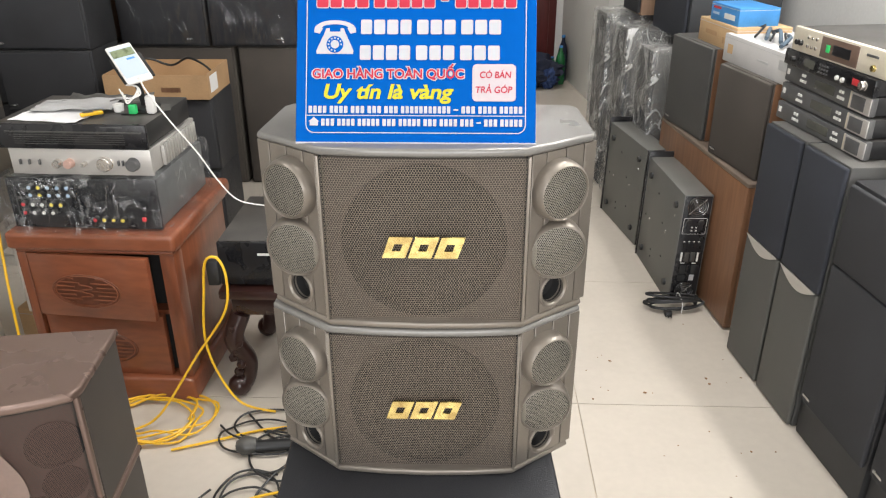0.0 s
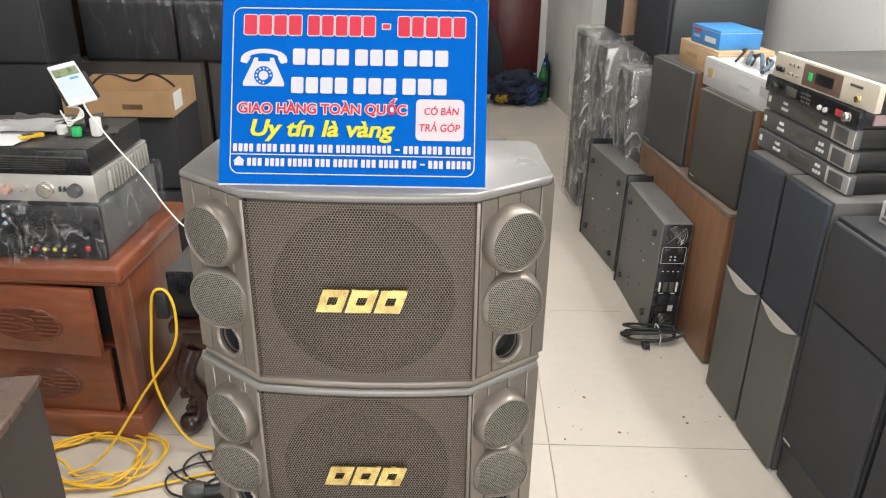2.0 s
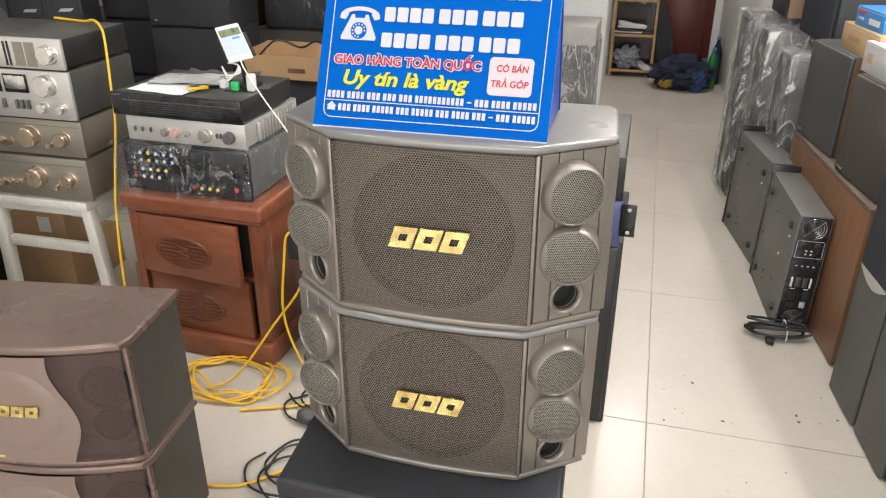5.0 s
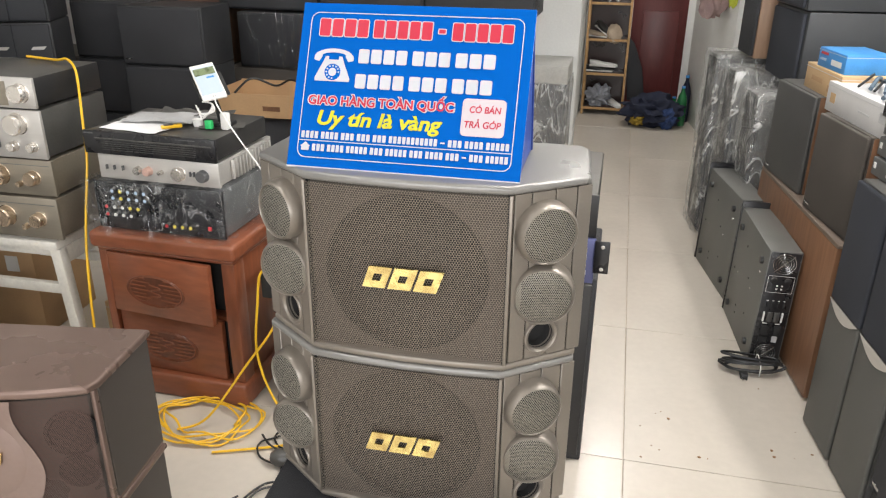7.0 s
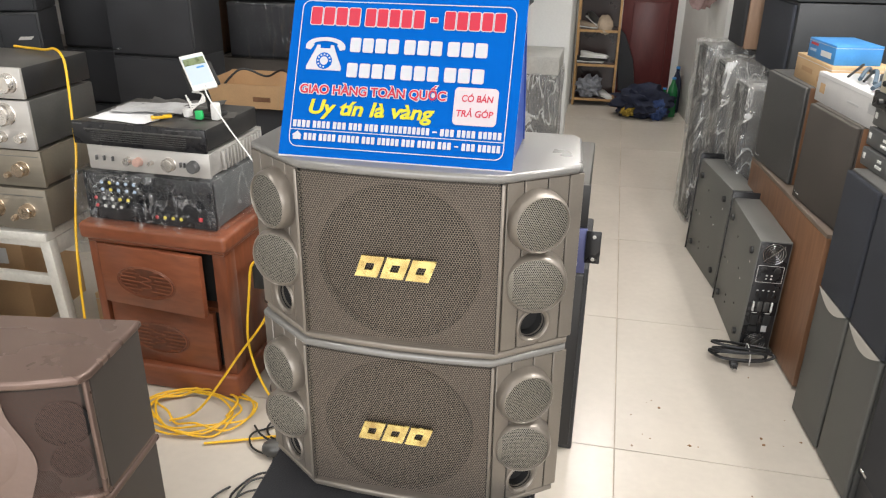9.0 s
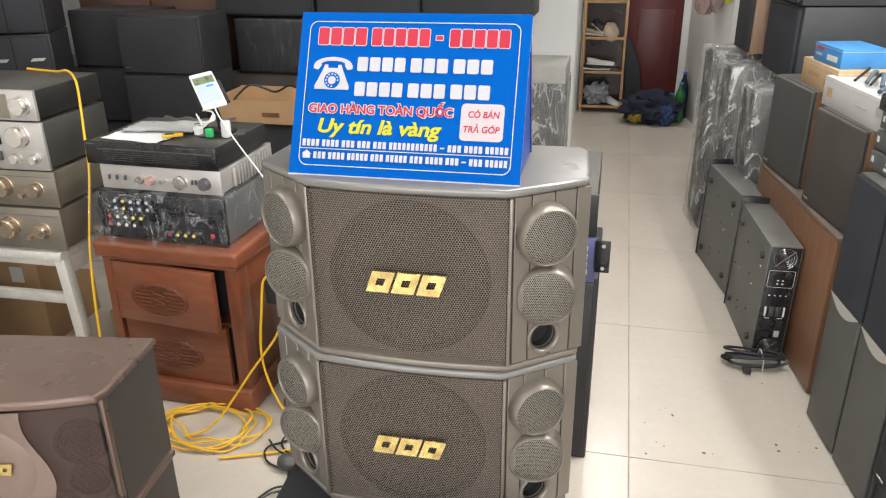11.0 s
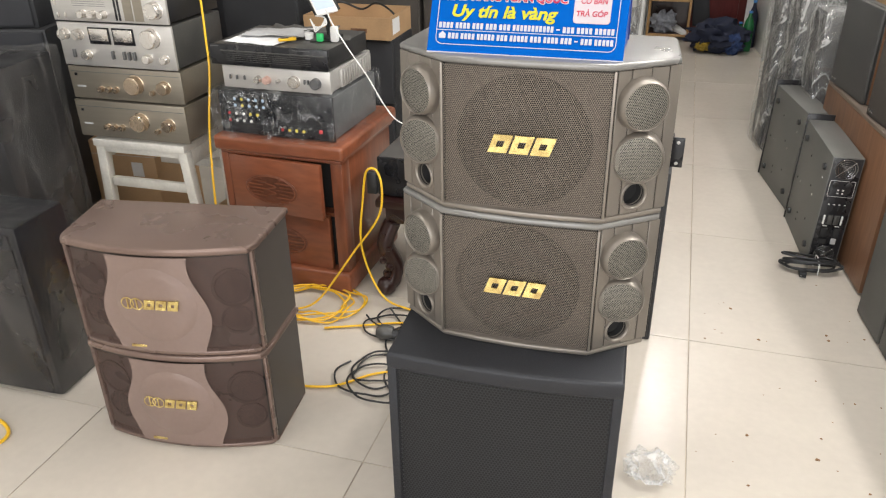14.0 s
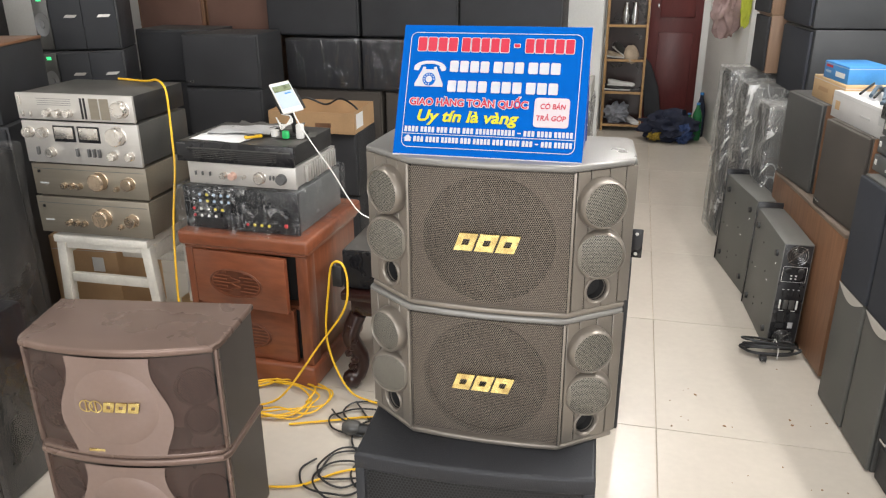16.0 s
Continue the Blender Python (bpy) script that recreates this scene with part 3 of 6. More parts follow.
part("border_line", flat_ring(rounded_rect(0.325, 0.2225, 0.013), rounded_rect(0.3222, 0.2197, 0.0117), sign_spot(0, 0.1255)), M_SIGNWHITE, sign)
b = bmesh.new()
prism(rounded_rect(0.322, 0.0013, 0.0004, 1), 0, 0.0005, 0, 1, sign_spot(0, 0.0405), b)
part("rule_line", b, M_SIGNWHITE, sign)


def bars(name, z, x0, x1, h, widths, material, outline=None, gap=0.004):
    """Plain bars in place of lettering."""
    total = sum(widths)
    k = (x1 - x0 - gap * (len(widths) - 1)) / total
    x = x0
    for wd in widths:
        ww = wd * k
        bar = part(name, prism(rounded_rect(ww, h, min(ww, h) * 0.14, 3), 0, 0.0009, 0, 1, sign_spot(x + ww / 2, z)), material, sign)
        if outline:
            part("outline", prism(rounded_rect(ww + 0.0026, h + 0.0026, min(ww, h) * 0.2, 3), 0, 0.0005, 0, 1, sign_spot(x + ww / 2, z)), outline, bar)
        x += ww + gap


for x0, x1, count in ((-0.147, -0.071, 4), (-0.062, 0.027, 5), (0.037, 0.047, 1), (0.058, 0.147, 5)):
    bars("title_bar", 0.2135, x0, x1, 0.0262 if count > 1 else 0.006, [1] * count, M_SIGNRED, M_SIGNWHITE, 0.003)
for z, shift in ((0.1715, 0.0), (0.1335, -0.0015)):
    for x0, x1, count in ((-0.0815, -0.007, 4), (0.0015, 0.058, 3), (0.0665, 0.125, 3)):
        bars("number_bar", z, x0 + shift, x1 + shift, 0.0215, [1] * count, M_SIGNWHITE, None, 0.0032)


def line_of_bars(z, x0, x1, h, words):
    """A line of small print: a narrow bar for each character, with gaps between words."""
    units = sum(words) + 0.75 * (len(words) - 1)
    k = (x1 - x0) / units
    x = x0
    for n in words:
        bars("small_bar", z, x, x + n * k, h if n > 1 else h * 0.2, [1] * n, M_SIGNWHITE, None, k * 0.3)
        x += (n + 0.75) * k


line_of_bars(0.0492, -0.158, 0.157, 0.0105, (4, 4, 3, 3, 3, 11, 1, 3, 4, 5))
line_of_bars(0.0302, -0.139, 0.157, 0.0105, (3, 4, 5, 3, 5, 3, 4, 3, 1, 3, 5))
lettering("GIAO HÀNG TOÀN QUỐC", 0.0185, M_SIGNWHITE, sign, sign_spot(-0.041, 0.1015, -0.0007), 0.2275, 0, 0.0017, "lettering_outline")
lettering("GIAO HÀNG TOÀN QUỐC", 0.0185, M_SIGNRED, sign, sign_spot(-0.041, 0.1015, -0.0013), 0.2235, 0, 0.0004)
lettering("Uy tín là vàng", 0.03, M_SIGNYELLOW, sign, sign_spot(-0.043, 0.0748, -0.001), 0.192, 0.2, 0.0009)
prismed = bmesh.new()
prism(rounded_rect(0.064, 0.055, 0.0065), 0, 0.0006, 0, 1, sign_spot(0.1155, 0.0895), prismed)
part("price_patch", prismed, mat("patch_pink_white", (0.54, 0.49, 0.52), 0.45, 0, 0.03), sign)
lettering("CÓ BÁN", 0.0135, M_SIGNRED, sign, sign_spot(0.117, 0.1005, -0.0014), 0.046, 0.12, 0.0002)
lettering("TRẢ GÓP", 0.0135, M_SIGNRED, sign, sign_spot(0.1145, 0.0785, -0.0014), 0.054, 0.12, 0.0002)
# telephone drawing
b = bmesh.new()
body = [(-0.027, -0.021), (0.027, -0.021), (0.0275, -0.016), (0.016, 0.009), (0.013, 0.017), (0.008, 0.017), (0.008, 0.012), (-0.008, 0.012), (-0.008, 0.017), (-0.013, 0.017), (-0.016, 0.009), (-0.0275, -0.016)]
prism(body, 0, 0.0006, 0, 1, sign_spot(-0.12, 0.1525), b)
arc = [(0.031 * math.cos(radians(a)), 0.014 * math.sin(radians(a)) + 0.012) for a in range(0, 181, 15)]
arc += [(-0.031, 0.008), (-0.023, 0.006), (-0.018, 0.014)] + [(0.02 * math.cos(radians(a)), 0.006 * math.sin(radians(a)) + 0.014) for a in range(165, 14, -15)] + [(0.018, 0.014), (0.023, 0.006), (0.031, 0.008)]
prism(arc, 0, 0.0006, 0, 1, sign_spot(-0.12, 0.1555), b)
phone_icon = part("telephone_drawing", b, M_SIGNWHITE, sign)
b = bmesh.new()
ring = [(0.0125 * math.cos(2 * math.pi * i / 24), 0.0125 * math.sin(2 * math.pi * i / 24)) for i in range(24)]
prism(ring, 0, 0.0011, 0, 1, sign_spot(-0.12, 0.1455), b)
part("dial", b, M_SIGNBLUE, phone_icon)
b = bmesh.new()
prism([(x * 0.5, y * 0.5) for x, y in ring], 0, 0.0016, 0, 1, sign_spot(-0.12, 0.1455), b)
for i in range(10):
    a = 2 * math.pi * i / 12
    prism([(0.0014 * math.cos(k), 0.0014 * math.sin(k)) for k in (0, 1.05, 2.1, 3.14, 4.2, 5.24)], 0, 0.0016, 0, 1, sign_spot(-0.12 + 0.0095 * math.cos(a), 0.1455 + 0.0095 * math.sin(a)), b)
part("dial_dots", b, M_SIGNWHITE, phone_icon)
b = bmesh.new()
prism([(-0.006, -0.005), (0.006, -0.005), (0.006, 0.001), (0.008, 0.001), (0, 0.008), (-0.008, 0.001), (-0.006, 0.001)], 0, 0.0006, 0, 1, sign_spot(-0.15, 0.0302), b)
part("house_drawing", b, M_SIGNWHITE, sign)

# ---- brown pair ----


def brown_speaker(m):
    sp = thing("brown_speaker", "metallic brown karaoke loudspeaker with wavy glossy front", "loudspeaker", m, "stacked brown karaoke loudspeakers")
    H, W = 0.2985, 0.25

    def front(x):
        return -0.112 - 0.045 * (1 - (x / W) ** 2)

    def outline(g):
        pts = [(-W - 0.006 + g, 0.11 - g), (-W + 0.005 + g, -0.096)]
        pts += [(x, front(x) + g) for x in [(-1 + i / 8) * (W - 0.018 - g) for i in range(17)]]
        return pts + [(W - 0.005 - g, -0.096), (W + 0.006 - g, 0.11 - g)]

    part("cabinet", prism([(-W, 0.104), (-W + 0.011, -0.088)] + [(x, front(x) + 0.026) for x in [(-1 + i / 8) * (W - 0.03) for i in range(17)]] + [(W - 0.011, -0.088), (W, 0.104)], 0.008, H - 0.008), M_BROWNSIDE, sp)
    part("top_panel", prism(outline(0), H - 0.02, H, 0.007, 4), M_BROWNSPK, sp, "brown lacquered top with rounded rim")
    part("bottom_panel", prism(outline(0.006), 0.0, 0.014, 0.005, 3), M_BROWNSPK, sp)

    def skin(x0f, x1f, z0, z1, off, nx=14, nz=22):
        b = bmesh.new()
        g = [[None] * (nz + 1) for _ in range(nx + 1)]
        for i in range(nx + 1):
            for k in range(nz + 1):
                z = z0 + (z1 - z0) * k / nz
                a, c = x0f(z), x1f(z)
                x = a + (c - a) * i / nx
                g[i][k] = b.verts.new((x, front(x) + off, z))
        for i in range(nx):
            for k in range(nz):
                b.faces.new((g[i][k], g[i + 1][k], g[i + 1][k + 1], g[i][k + 1]))
        return b

    def wave(z):
        t = (z - 0.02) / (H - 0.04)
        return 0.117 + 0.017 * math.cos(2 * math.pi * (t - 0.38)) - 0.008 * t

    for s in (-1, 1):
        for z, r in ((0.185, 0.052), (0.095, 0.04)):
            x = s * 0.182
            part("driver", lathe([(r, 0), (r, 0.003), (r * 0.86, 0.004), (r * 0.8, 0.001), (r * 0.3, 0), (0, 0.001)], Matrix.Translation((x, front(x) + 0.021, z)) @ pose(0, 0, 0, 0, 0, s * 16) @ FRONT, 32), M_CONE, sp)
    part("centre_panel", skin(lambda z: -wave(z) - 0.012, wave, 0.0165, H - 0.0205, -0.0012, 18, 26), M_BROWNGLOSS, sp, "glossy mauve-brown panel with wavy sides")
    for s, lo, hi in ((-1, lambda z: -W + 0.02, lambda z: -wave(z) - 0.011), (1, lambda z: wave(z) - 0.001, lambda z: W - 0.02)):
        part("side_grille", skin(lo, hi, 0.0165, H - 0.0205, 0.0012, 10, 16), M_BROWNMESH, sp, "dark brown see-through mesh")
    b = bmesh.new()
    rings = []
    for i in range(9):
        r = 0.104 * i / 8
        rings.append([b.verts.new((r * math.cos(2 * math.pi * k / 40), front(r * math.cos(2 * math.pi * k / 40)) - 0.0005 - 0.0045 * (1 - (i / 8) ** 10), 0.148 + r * math.sin(2 * math.pi * k / 40))) for k in range(40)] if i else [b.verts.new((0, front(0) - 0.005, 0.148))])
    for k in range(40):
        b.faces.new((rings[0][0], rings[1][k], rings[1][(k + 1) % 40]))
    for a, c in zip(rings[1:], rings[2:]):
        for k in range(40):
            b.faces.new((a[k], c[k], c[(k + 1) % 40], a[(k + 1) % 40]))
    part("raised_disc", b, M_BROWNGLOSS, sp)
    for s in (-1, 1):
        part("edge_strip", bx(s * (W - 0.016) - 0.005, s * (W - 0.016) + 0.005, -0.107, -0.092, 0.012, H - 0.016, 0.003), M_BROWNSPK, sp)
    # badge: ring pair and three blocks
    x0 = -0.068
    b = bmesh.new()
    for cx in (x0, x0 + 0.024):
        pts = [(math.cos(2 * math.pi * i / 24), math.sin(2 * math.pi * i / 24)) for i in range(24)]
        rr = flat_ring([(0.0165 * p, 0.0165 * q) for p, q in pts], [(0.0135 * p, 0.0135 * q) for p, q in pts], Matrix.Translation((cx, front(cx) - 0.0055, 0.153)) @ FRONT, 0.002)
        join(b, rr)
        bx(cx - 0.0015, cx + 0.0015, front(cx) - 0.008, front(cx) - 0.004, 0.14, 0.166, 0, bm=b)
    part("emblem", b, M_GOLD, sp, "gold ring emblem")
    badge(sp, 0.018, front(0.0) - 0.0052, 0.153, 0.09, 0.026, 3, 0.004, 0.006, "gold badge of slanted blocks")
    part("model_bar", bx(-0.085, -0.045, front(-0.065) - 0.003, front(-0.065) + 0.002, 0.024, 0.031, 0.001), M_GOLD, sp)
    return sp


BROWN = pose(-0.893, 1.254, 0, 0, 0, 8.5)
brown_low = brown_speaker(BROWN)
copy_thing(brown_low, BROWN @ pose(0.004, -0.004, 0.3, 0, 0, 0.6))

# ---- generic box loudspeaker ----


def box_speaker(name, label, m, w, d, h, cab=M_GREYCAB, cloth=M_DARKFABRIC, group="", split=None, logo=True, margin=0.008, top=0.008, foot=0.008, cloth_low=None):
    """Cabinet with a cloth-covered front (-y), origin at the front foot's middle."""
    sp = thing(name, label, "loudspeaker", m, group)
    part("cabinet", bx(-w / 2, w / 2, 0.014, d, 0, h, 0.005, 2), cab, sp)
    spans = [(foot, h - top)] if split is None else [(foot, split - 0.002), (split + 0.002, h - top)]
    for i, (z0, z1) in enumerate(spans):
        low = split is not None and i == 0
        part("lower_panel" if low else "grille", bx(-w / 2 + margin, w / 2 - margin, 0, 0.0145, z0, z1, 0.006, 3), (cloth_low or cloth) if low else cloth, sp)
    if logo:
        part("logo_plate", bx(-w / 2 + 0.02, -w / 2 + 0.055, -0.003, 0.002, foot + 0.018, foot + 0.026, 0.001), M_STEEL, sp, "small silver nameplate")
    return sp

# ---- row along the side wall ----


def row(u, v, z=0.0, turn=0.0):
    """A thing whose front faces the aisle, with the middle of its front foot at (u, v)."""
    return ROW @ pose(u, v, z, 0, 0, -90 + turn)


def slim_tower(m):
    sp = box_speaker("tower_speaker", "slim charcoal tower loudspeaker with blue-black upper grille", m, 0.208, 0.34, 0.79, M_GREYCAB, M_BLUEFABRIC, "slim tower loudspeakers", split=0.43, logo=False, margin=0.003, cloth_low=M_OLIVECAB, foot=0.004, top=0.004)
    # silver crescent below the grille
    pts = [(-0.098, 0.0)] + [(-0.098 + 0.196 * i / 12, -0.034 * math.sin(math.pi * i / 12)) for i in range(1, 12)] + [(0.098, 0.0)]
    b = prism([(x, -y) for x, y in reversed(pts)], -0.0035, 0.0, 0.0008, 1, pose(0, 0.0005, 0.432, -90, 0, 0))
    part("crescent_trim", b, M_SILVER, sp, "silver crescent plate")
    return sp


tower = slim_tower(row(0.0, -0.105))
copy_thing(tower, row(0.0, -0.322, 0, -0.5))
big = box_speaker("tower_speaker", "wide black tower loudspeaker with two-part cloth front", row(0.003, -0.594), 0.305, 0.4, 0.765, M_BLACKVINYL, M_DARKFABRIC, "wide black tower loudspeakers", split=0.54, margin=0.006, foot=0.12)
copy_thing(big, row(0.012, -0.905, 0, -1))
box_speaker("tower_speaker", "wide black tower loudspeaker with two-part cloth front", row(0.02, -1.225), 0.305, 0.4, 0.765, M_BLACKVINYL, M_DARKFABRIC, "wide black tower loudspeakers", split=0.54, margin=0.006, foot=0.12)

# low wooden cabinet that carries the shelf loudspeakers
bench = thing("low_cabinet", "low brown veneered cabinet carrying loudspeakers", "cabinet", ROW)
part("front_panel", bx(0.035, 0.055, 0.105, 0.92, 0.012, 0.535, 0.002), M_WALNUT, bench)
part("top", bx(0.035, 0.5, 0.105, 0.92, 0.5355, 0.549, 0.002), mat("dusty_laminate", (0.17, 0.13, 0.1), 0.5, 0, 0.15, 10), bench, "dusty brown laminate top")
part("side_panel", bx(0.0555, 0.5, 0.106, 0.122, 0.012, 0.535, 0.002), M_WALNUT, bench)
part("side_panel", bx(0.0555, 0.5, 0.903, 0.919, 0.012, 0.535, 0.002), M_WALNUT, bench)
part("plinth", bx(0.06, 0.48, 0.125, 0.9, 0.0, 0.012, 0), M_GAP, bench)
part("back_panel", bx(0.485, 0.5, 0.123, 0.9, 0.012, 0.535, 0), M_WALNUT, bench)

near_shelf = box_speaker("shelf_speaker", "dusty grey-brown shelf loudspeaker with walnut sides", row(0.05, 0.292, 0.549, 4), 0.33, 0.27, 0.32, M_BROWNCLOTH, M_BROWNCLOTH, "loudspeakers on the low cabinet", margin=0.002, foot=0.002, top=0.002)
far_shelf = box_speaker("shelf_speaker", "dark shelf loudspeaker with walnut sides", row(0.045, 0.735, 0.549, 4), 0.34, 0.24, 0.345, M_GREYCAB, M_GREYCAB, "loudspeakers on the low cabinet", margin=0.002, foot=0.002, top=0.002)
part("side_veneer", bx(0.17, 0.173, 0.016, 0.238, 0.003, 0.342, 0.001), M_WALNUT, far_shelf, "walnut side")
part("side_veneer", bx(0.165, 0.168, 0.016, 0.268, 0.003, 0.317, 0.001), M_WALNUT, near_shelf, "walnut side")


def rounded_box(name, label, category, m, w, d, h, material, bev=0.002):
    ob = part(name, bx(-w / 2, w / 2, 0, d, 0, h, bev), material)
    ob.matrix_basis = m
    return tagged(ob, label, category)


# boxes
def printed_box(name, label, m, w, d, h, material, marks):
    t = thing(name, label, "box", m)
    part("carton", bx(-w / 2, w / 2, 0, d, 0, h, 0.002), material, t)
    part("lid_seam", bx(-w / 2 - 0.0006, w / 2 + 0.0006, -0.0006, d + 0.0006, h * 0.86, h * 0.86 + 0.0015, 0), M_GREYPAPER, t)
    for x0, x1, z0, z1, mm in marks:
        part("print_mark", bx(x0, x1, -0.0012, 0.001, z0, z1, 0), mm, t)
    return t


printed_box("carton_box", "kraft cardboard box with a faint printed mark", row(0.085, 0.62, 0.894, 2), 0.3, 0.2, 0.085, M_CARTONLITE, [(-0.09, 0.0, 0.035, 0.05, M_CARTON), (0.05, 0.06, 0.02, 0.04, M_CARTON)])
printed_box("blue_box", "blue and white printed microphone box", row(0.095, 0.6, 0.979, 4), 0.205, 0.15, 0.062, M_BLUEBOX, [(0.0, 0.075, 0.016, 0.034, M_WHITE), (-0.085, -0.04, 0.022, 0.03, M_KBLUE), (-0.085, -0.03, 0.042, 0.05, M_RED)])
printed_box("white_box", "long white cardboard box with a round stamp", row(0.078, 0.275, 0.869, 3), 0.46, 0.24, 0.092, M_BOXWHITE, [(-0.2, -0.165, 0.03, 0.06, M_CARTONLITE), (0.0, 0.07, 0.04, 0.046, M_GREYPAPER), (0.13, 0.2, 0.04, 0.07, M_GREYPAPER)])
# tripod bags and clamps on the white box
tools = thing("microphone_clamps", "blue-grey microphone stand clamps with black ends in a heap", "clamp", ROW @ pose(0.16, 0.26, 0.962))
rng = random.Random(5)
for k in range(9):
    y0 = -0.2 + 0.035 * k
    pts = [(-0.05 + rng.uniform(-0.02, 0.02), y0, 0.012), (0.0, y0 + 0.08, 0.022 + 0.006 * (k % 3)), (0.05 + rng.uniform(-0.03, 0.02), y0 + 0.17, 0.014)]
    part("strap" if k % 2 else "clamp_arm", tube(pts, 0.0065 if k % 2 else 0.004), M_BLUEGREYTOOL if k % 2 else M_BLACKRUBBER, tools)

# rack units on the slim towers


def front_knob(parent, x, y, z, r, depth, material, name="knob"):
    return part(name, lathe([(r * 1.08, 0), (r, 0.001), (r, depth * 0.85), (r * 0.88, depth), (0, depth)], on_front(x, y, z), 24), material, parent)


def rack_unit(m, label, face, h=0.05, d=0.28):
    t = thing("rack_unit", label, "audio unit", m, "stacked rack units")
    w = 0.43
    part("case", bx(-w / 2 + 0.006, w / 2 - 0.006, 0.018, d, 0.002, h - 0.001, 0.002), M_AMPBLACK, t)
    fp = part("front_plate", bx(-w / 2, w / 2, 0, 0.0175, 0, h, 0.004), face, t)
    return t, w, h, fp


for i in range(3):
    z = 0.7915 + 0.0525 * i
    t, w, h, fp = rack_unit(row(0.055 + 0.006 * i, -0.172 + 0.012 * i, z, 2 - i), "grey digital effects unit with square white buttons", M_FACEGREY)
    part("display", bx(-0.05, 0.05, -0.0015, 0.001, 0.014, 0.038, 0.001), M_LCD, t, "dull lcd window")
    part("cream_stripe", bx(0.122, 0.13, -0.0015, 0.001, 0.003, h - 0.003, 0.001), M_CREAM, t)
    part("end_panel", bx(0.131, w / 2, -0.003, 0.001, 0.003, h - 0.003, 0.002), M_SILVER, t, "brushed silver end panel")
    part("end_window", bx(0.137, w / 2 - 0.022, -0.0042, -0.0025, 0.008, h - 0.008, 0.001), M_FACEGREY, t)
    part("emblem", bx(-0.203, -0.19, -0.0015, 0.001, 0.02, 0.036, 0.001), M_WHITE, t)
    for bx0 in (-0.125, 0.068):
        for k in range(5):
            xx, zz = bx0 + 0.012 * (k % 3) + (0.006 if k > 2 else 0), 0.014 if k < 3 else 0.03
            part("button", bx(xx, xx + 0.008, -0.003, 0.001, zz, zz + 0.008, 0.001), M_WHITE, t)
t, w, h, fp = rack_unit(row(0.052, -0.16, 0.949, 1), "black rack processor with small keys and a knob", M_FACEBLACK, 0.044)
part("display", bx(-0.105, -0.055, -0.0015, 0.001, 0.012, 0.034, 0.001), M_LCD, t)
for k in range(12):
    xx, zz = -0.03 + 0.012 * (k % 4), 0.01 + 0.01 * (k // 4)
    part("key", bx(xx, xx + 0.007, -0.002, 0.001, zz, zz + 0.005, 0.0005), M_FACEGREY, t)
for xx in (0.06, 0.085):
    front_knob(t, xx, 0, 0.016, 0.006, 0.006, M_WHITE)
front_knob(t, 0.175, 0, 0.022, 0.011, 0.012, M_KNOBSILVER)
front_knob(t, -0.16, 0, 0.022, 0.008, 0.01, M_AMPBLACK)
part("red_display", bx(0.125, 0.152, -0.0015, 0.001, 0.014, 0.03, 0.0005), M_RED, t)
part("price_label", bx(0.2, 0.2155, 0.04, 0.07, 0.01, 0.036, 0), M_PINK, t)
t, w, h, fp = rack_unit(row(0.058, -0.19, 0.994, 3), "cream fronted karaoke processor with smoked window and green tag", M_CREAM, 0.066, 0.34)
part("smoked_window", bx(-0.075, 0.085, -0.002, 0.001, 0.006, 0.06, 0.012), M_BROWNWIN, t)
part("display", bx(-0.02, 0.055, -0.0032, -0.001, 0.02, 0.046, 0.001), M_FACEBLACK, t)
part("green_tag", bx(-0.05, -0.033, -0.0032, -0.001, 0.022, 0.042, 0.001), M_LEDGREEN, t)
for k in range(6):
    front_knob(t, -0.135 + 0.019 * (k % 3), 0, 0.046 if k < 3 else 0.022, 0.0045, 0.004, M_KNOBSILVER, "button")
for xx in (-0.185, -0.168):
    front_knob(t, xx, 0, 0.026, 0.0075, 0.008, M_AMPBLACK, "jack")
part("emblem", bx(0.115, 0.16, -0.0018, 0.001, 0.044, 0.05, 0.0005), M_FACEGREY, t)
front_knob(t, 0.15, 0, 0.02, 0.008, 0.006, M_GOLD)
printed_box("white_box", "small white carton with a dark round stamp", row(0.09, -0.56, 0.7655, 0), 0.16, 0.14, 0.05, M_BOXWHITE, [(-0.065, -0.045, 0.02, 0.04, M_FACEGREY), (-0.07, -0.03, 0.008, 0.014, M_FACEGREY)])

# power amplifiers standing on their sides on the floor


def fan_guard(parent, x, y, z, r):
    b = bmesh.new()
    for rr in (1.0, 0.78, 0.56, 0.36):
        pts = [(x + r * rr * math.cos(2 * math.pi * i / 20), y - 0.003, z + r * rr * math.sin(2 * math.pi * i / 20)) for i in range(21)]
        tube(pts, 0.0008, 1, 5, b)
    for a in (45, 135):
        dx, dz = r * 1.15 * math.cos(radians(a)), r * 1.15 * math.sin(radians(a))
        tube([(x - dx, y - 0.0035, z - dz), (x + dx, y - 0.0035, z + dz)], 0.0009, 1, 5, b)
    fan = part("fan_guard", b, M_STEEL, parent, "bright wire fan guard")
    part("fan_hole", lathe([(r * 1.03, 0.0012), (r * 0.98, 0.001), (r * 0.3, 0.0005), (0, 0.001)], on_front(x, y, z), 24), M_GAP, fan)
    part("fan_hub", lathe([(r * 0.3, 0), (r * 0.28, 0.002), (0, 0.002)], on_front(x, y, z), 16), M_AMPGREY, fan)


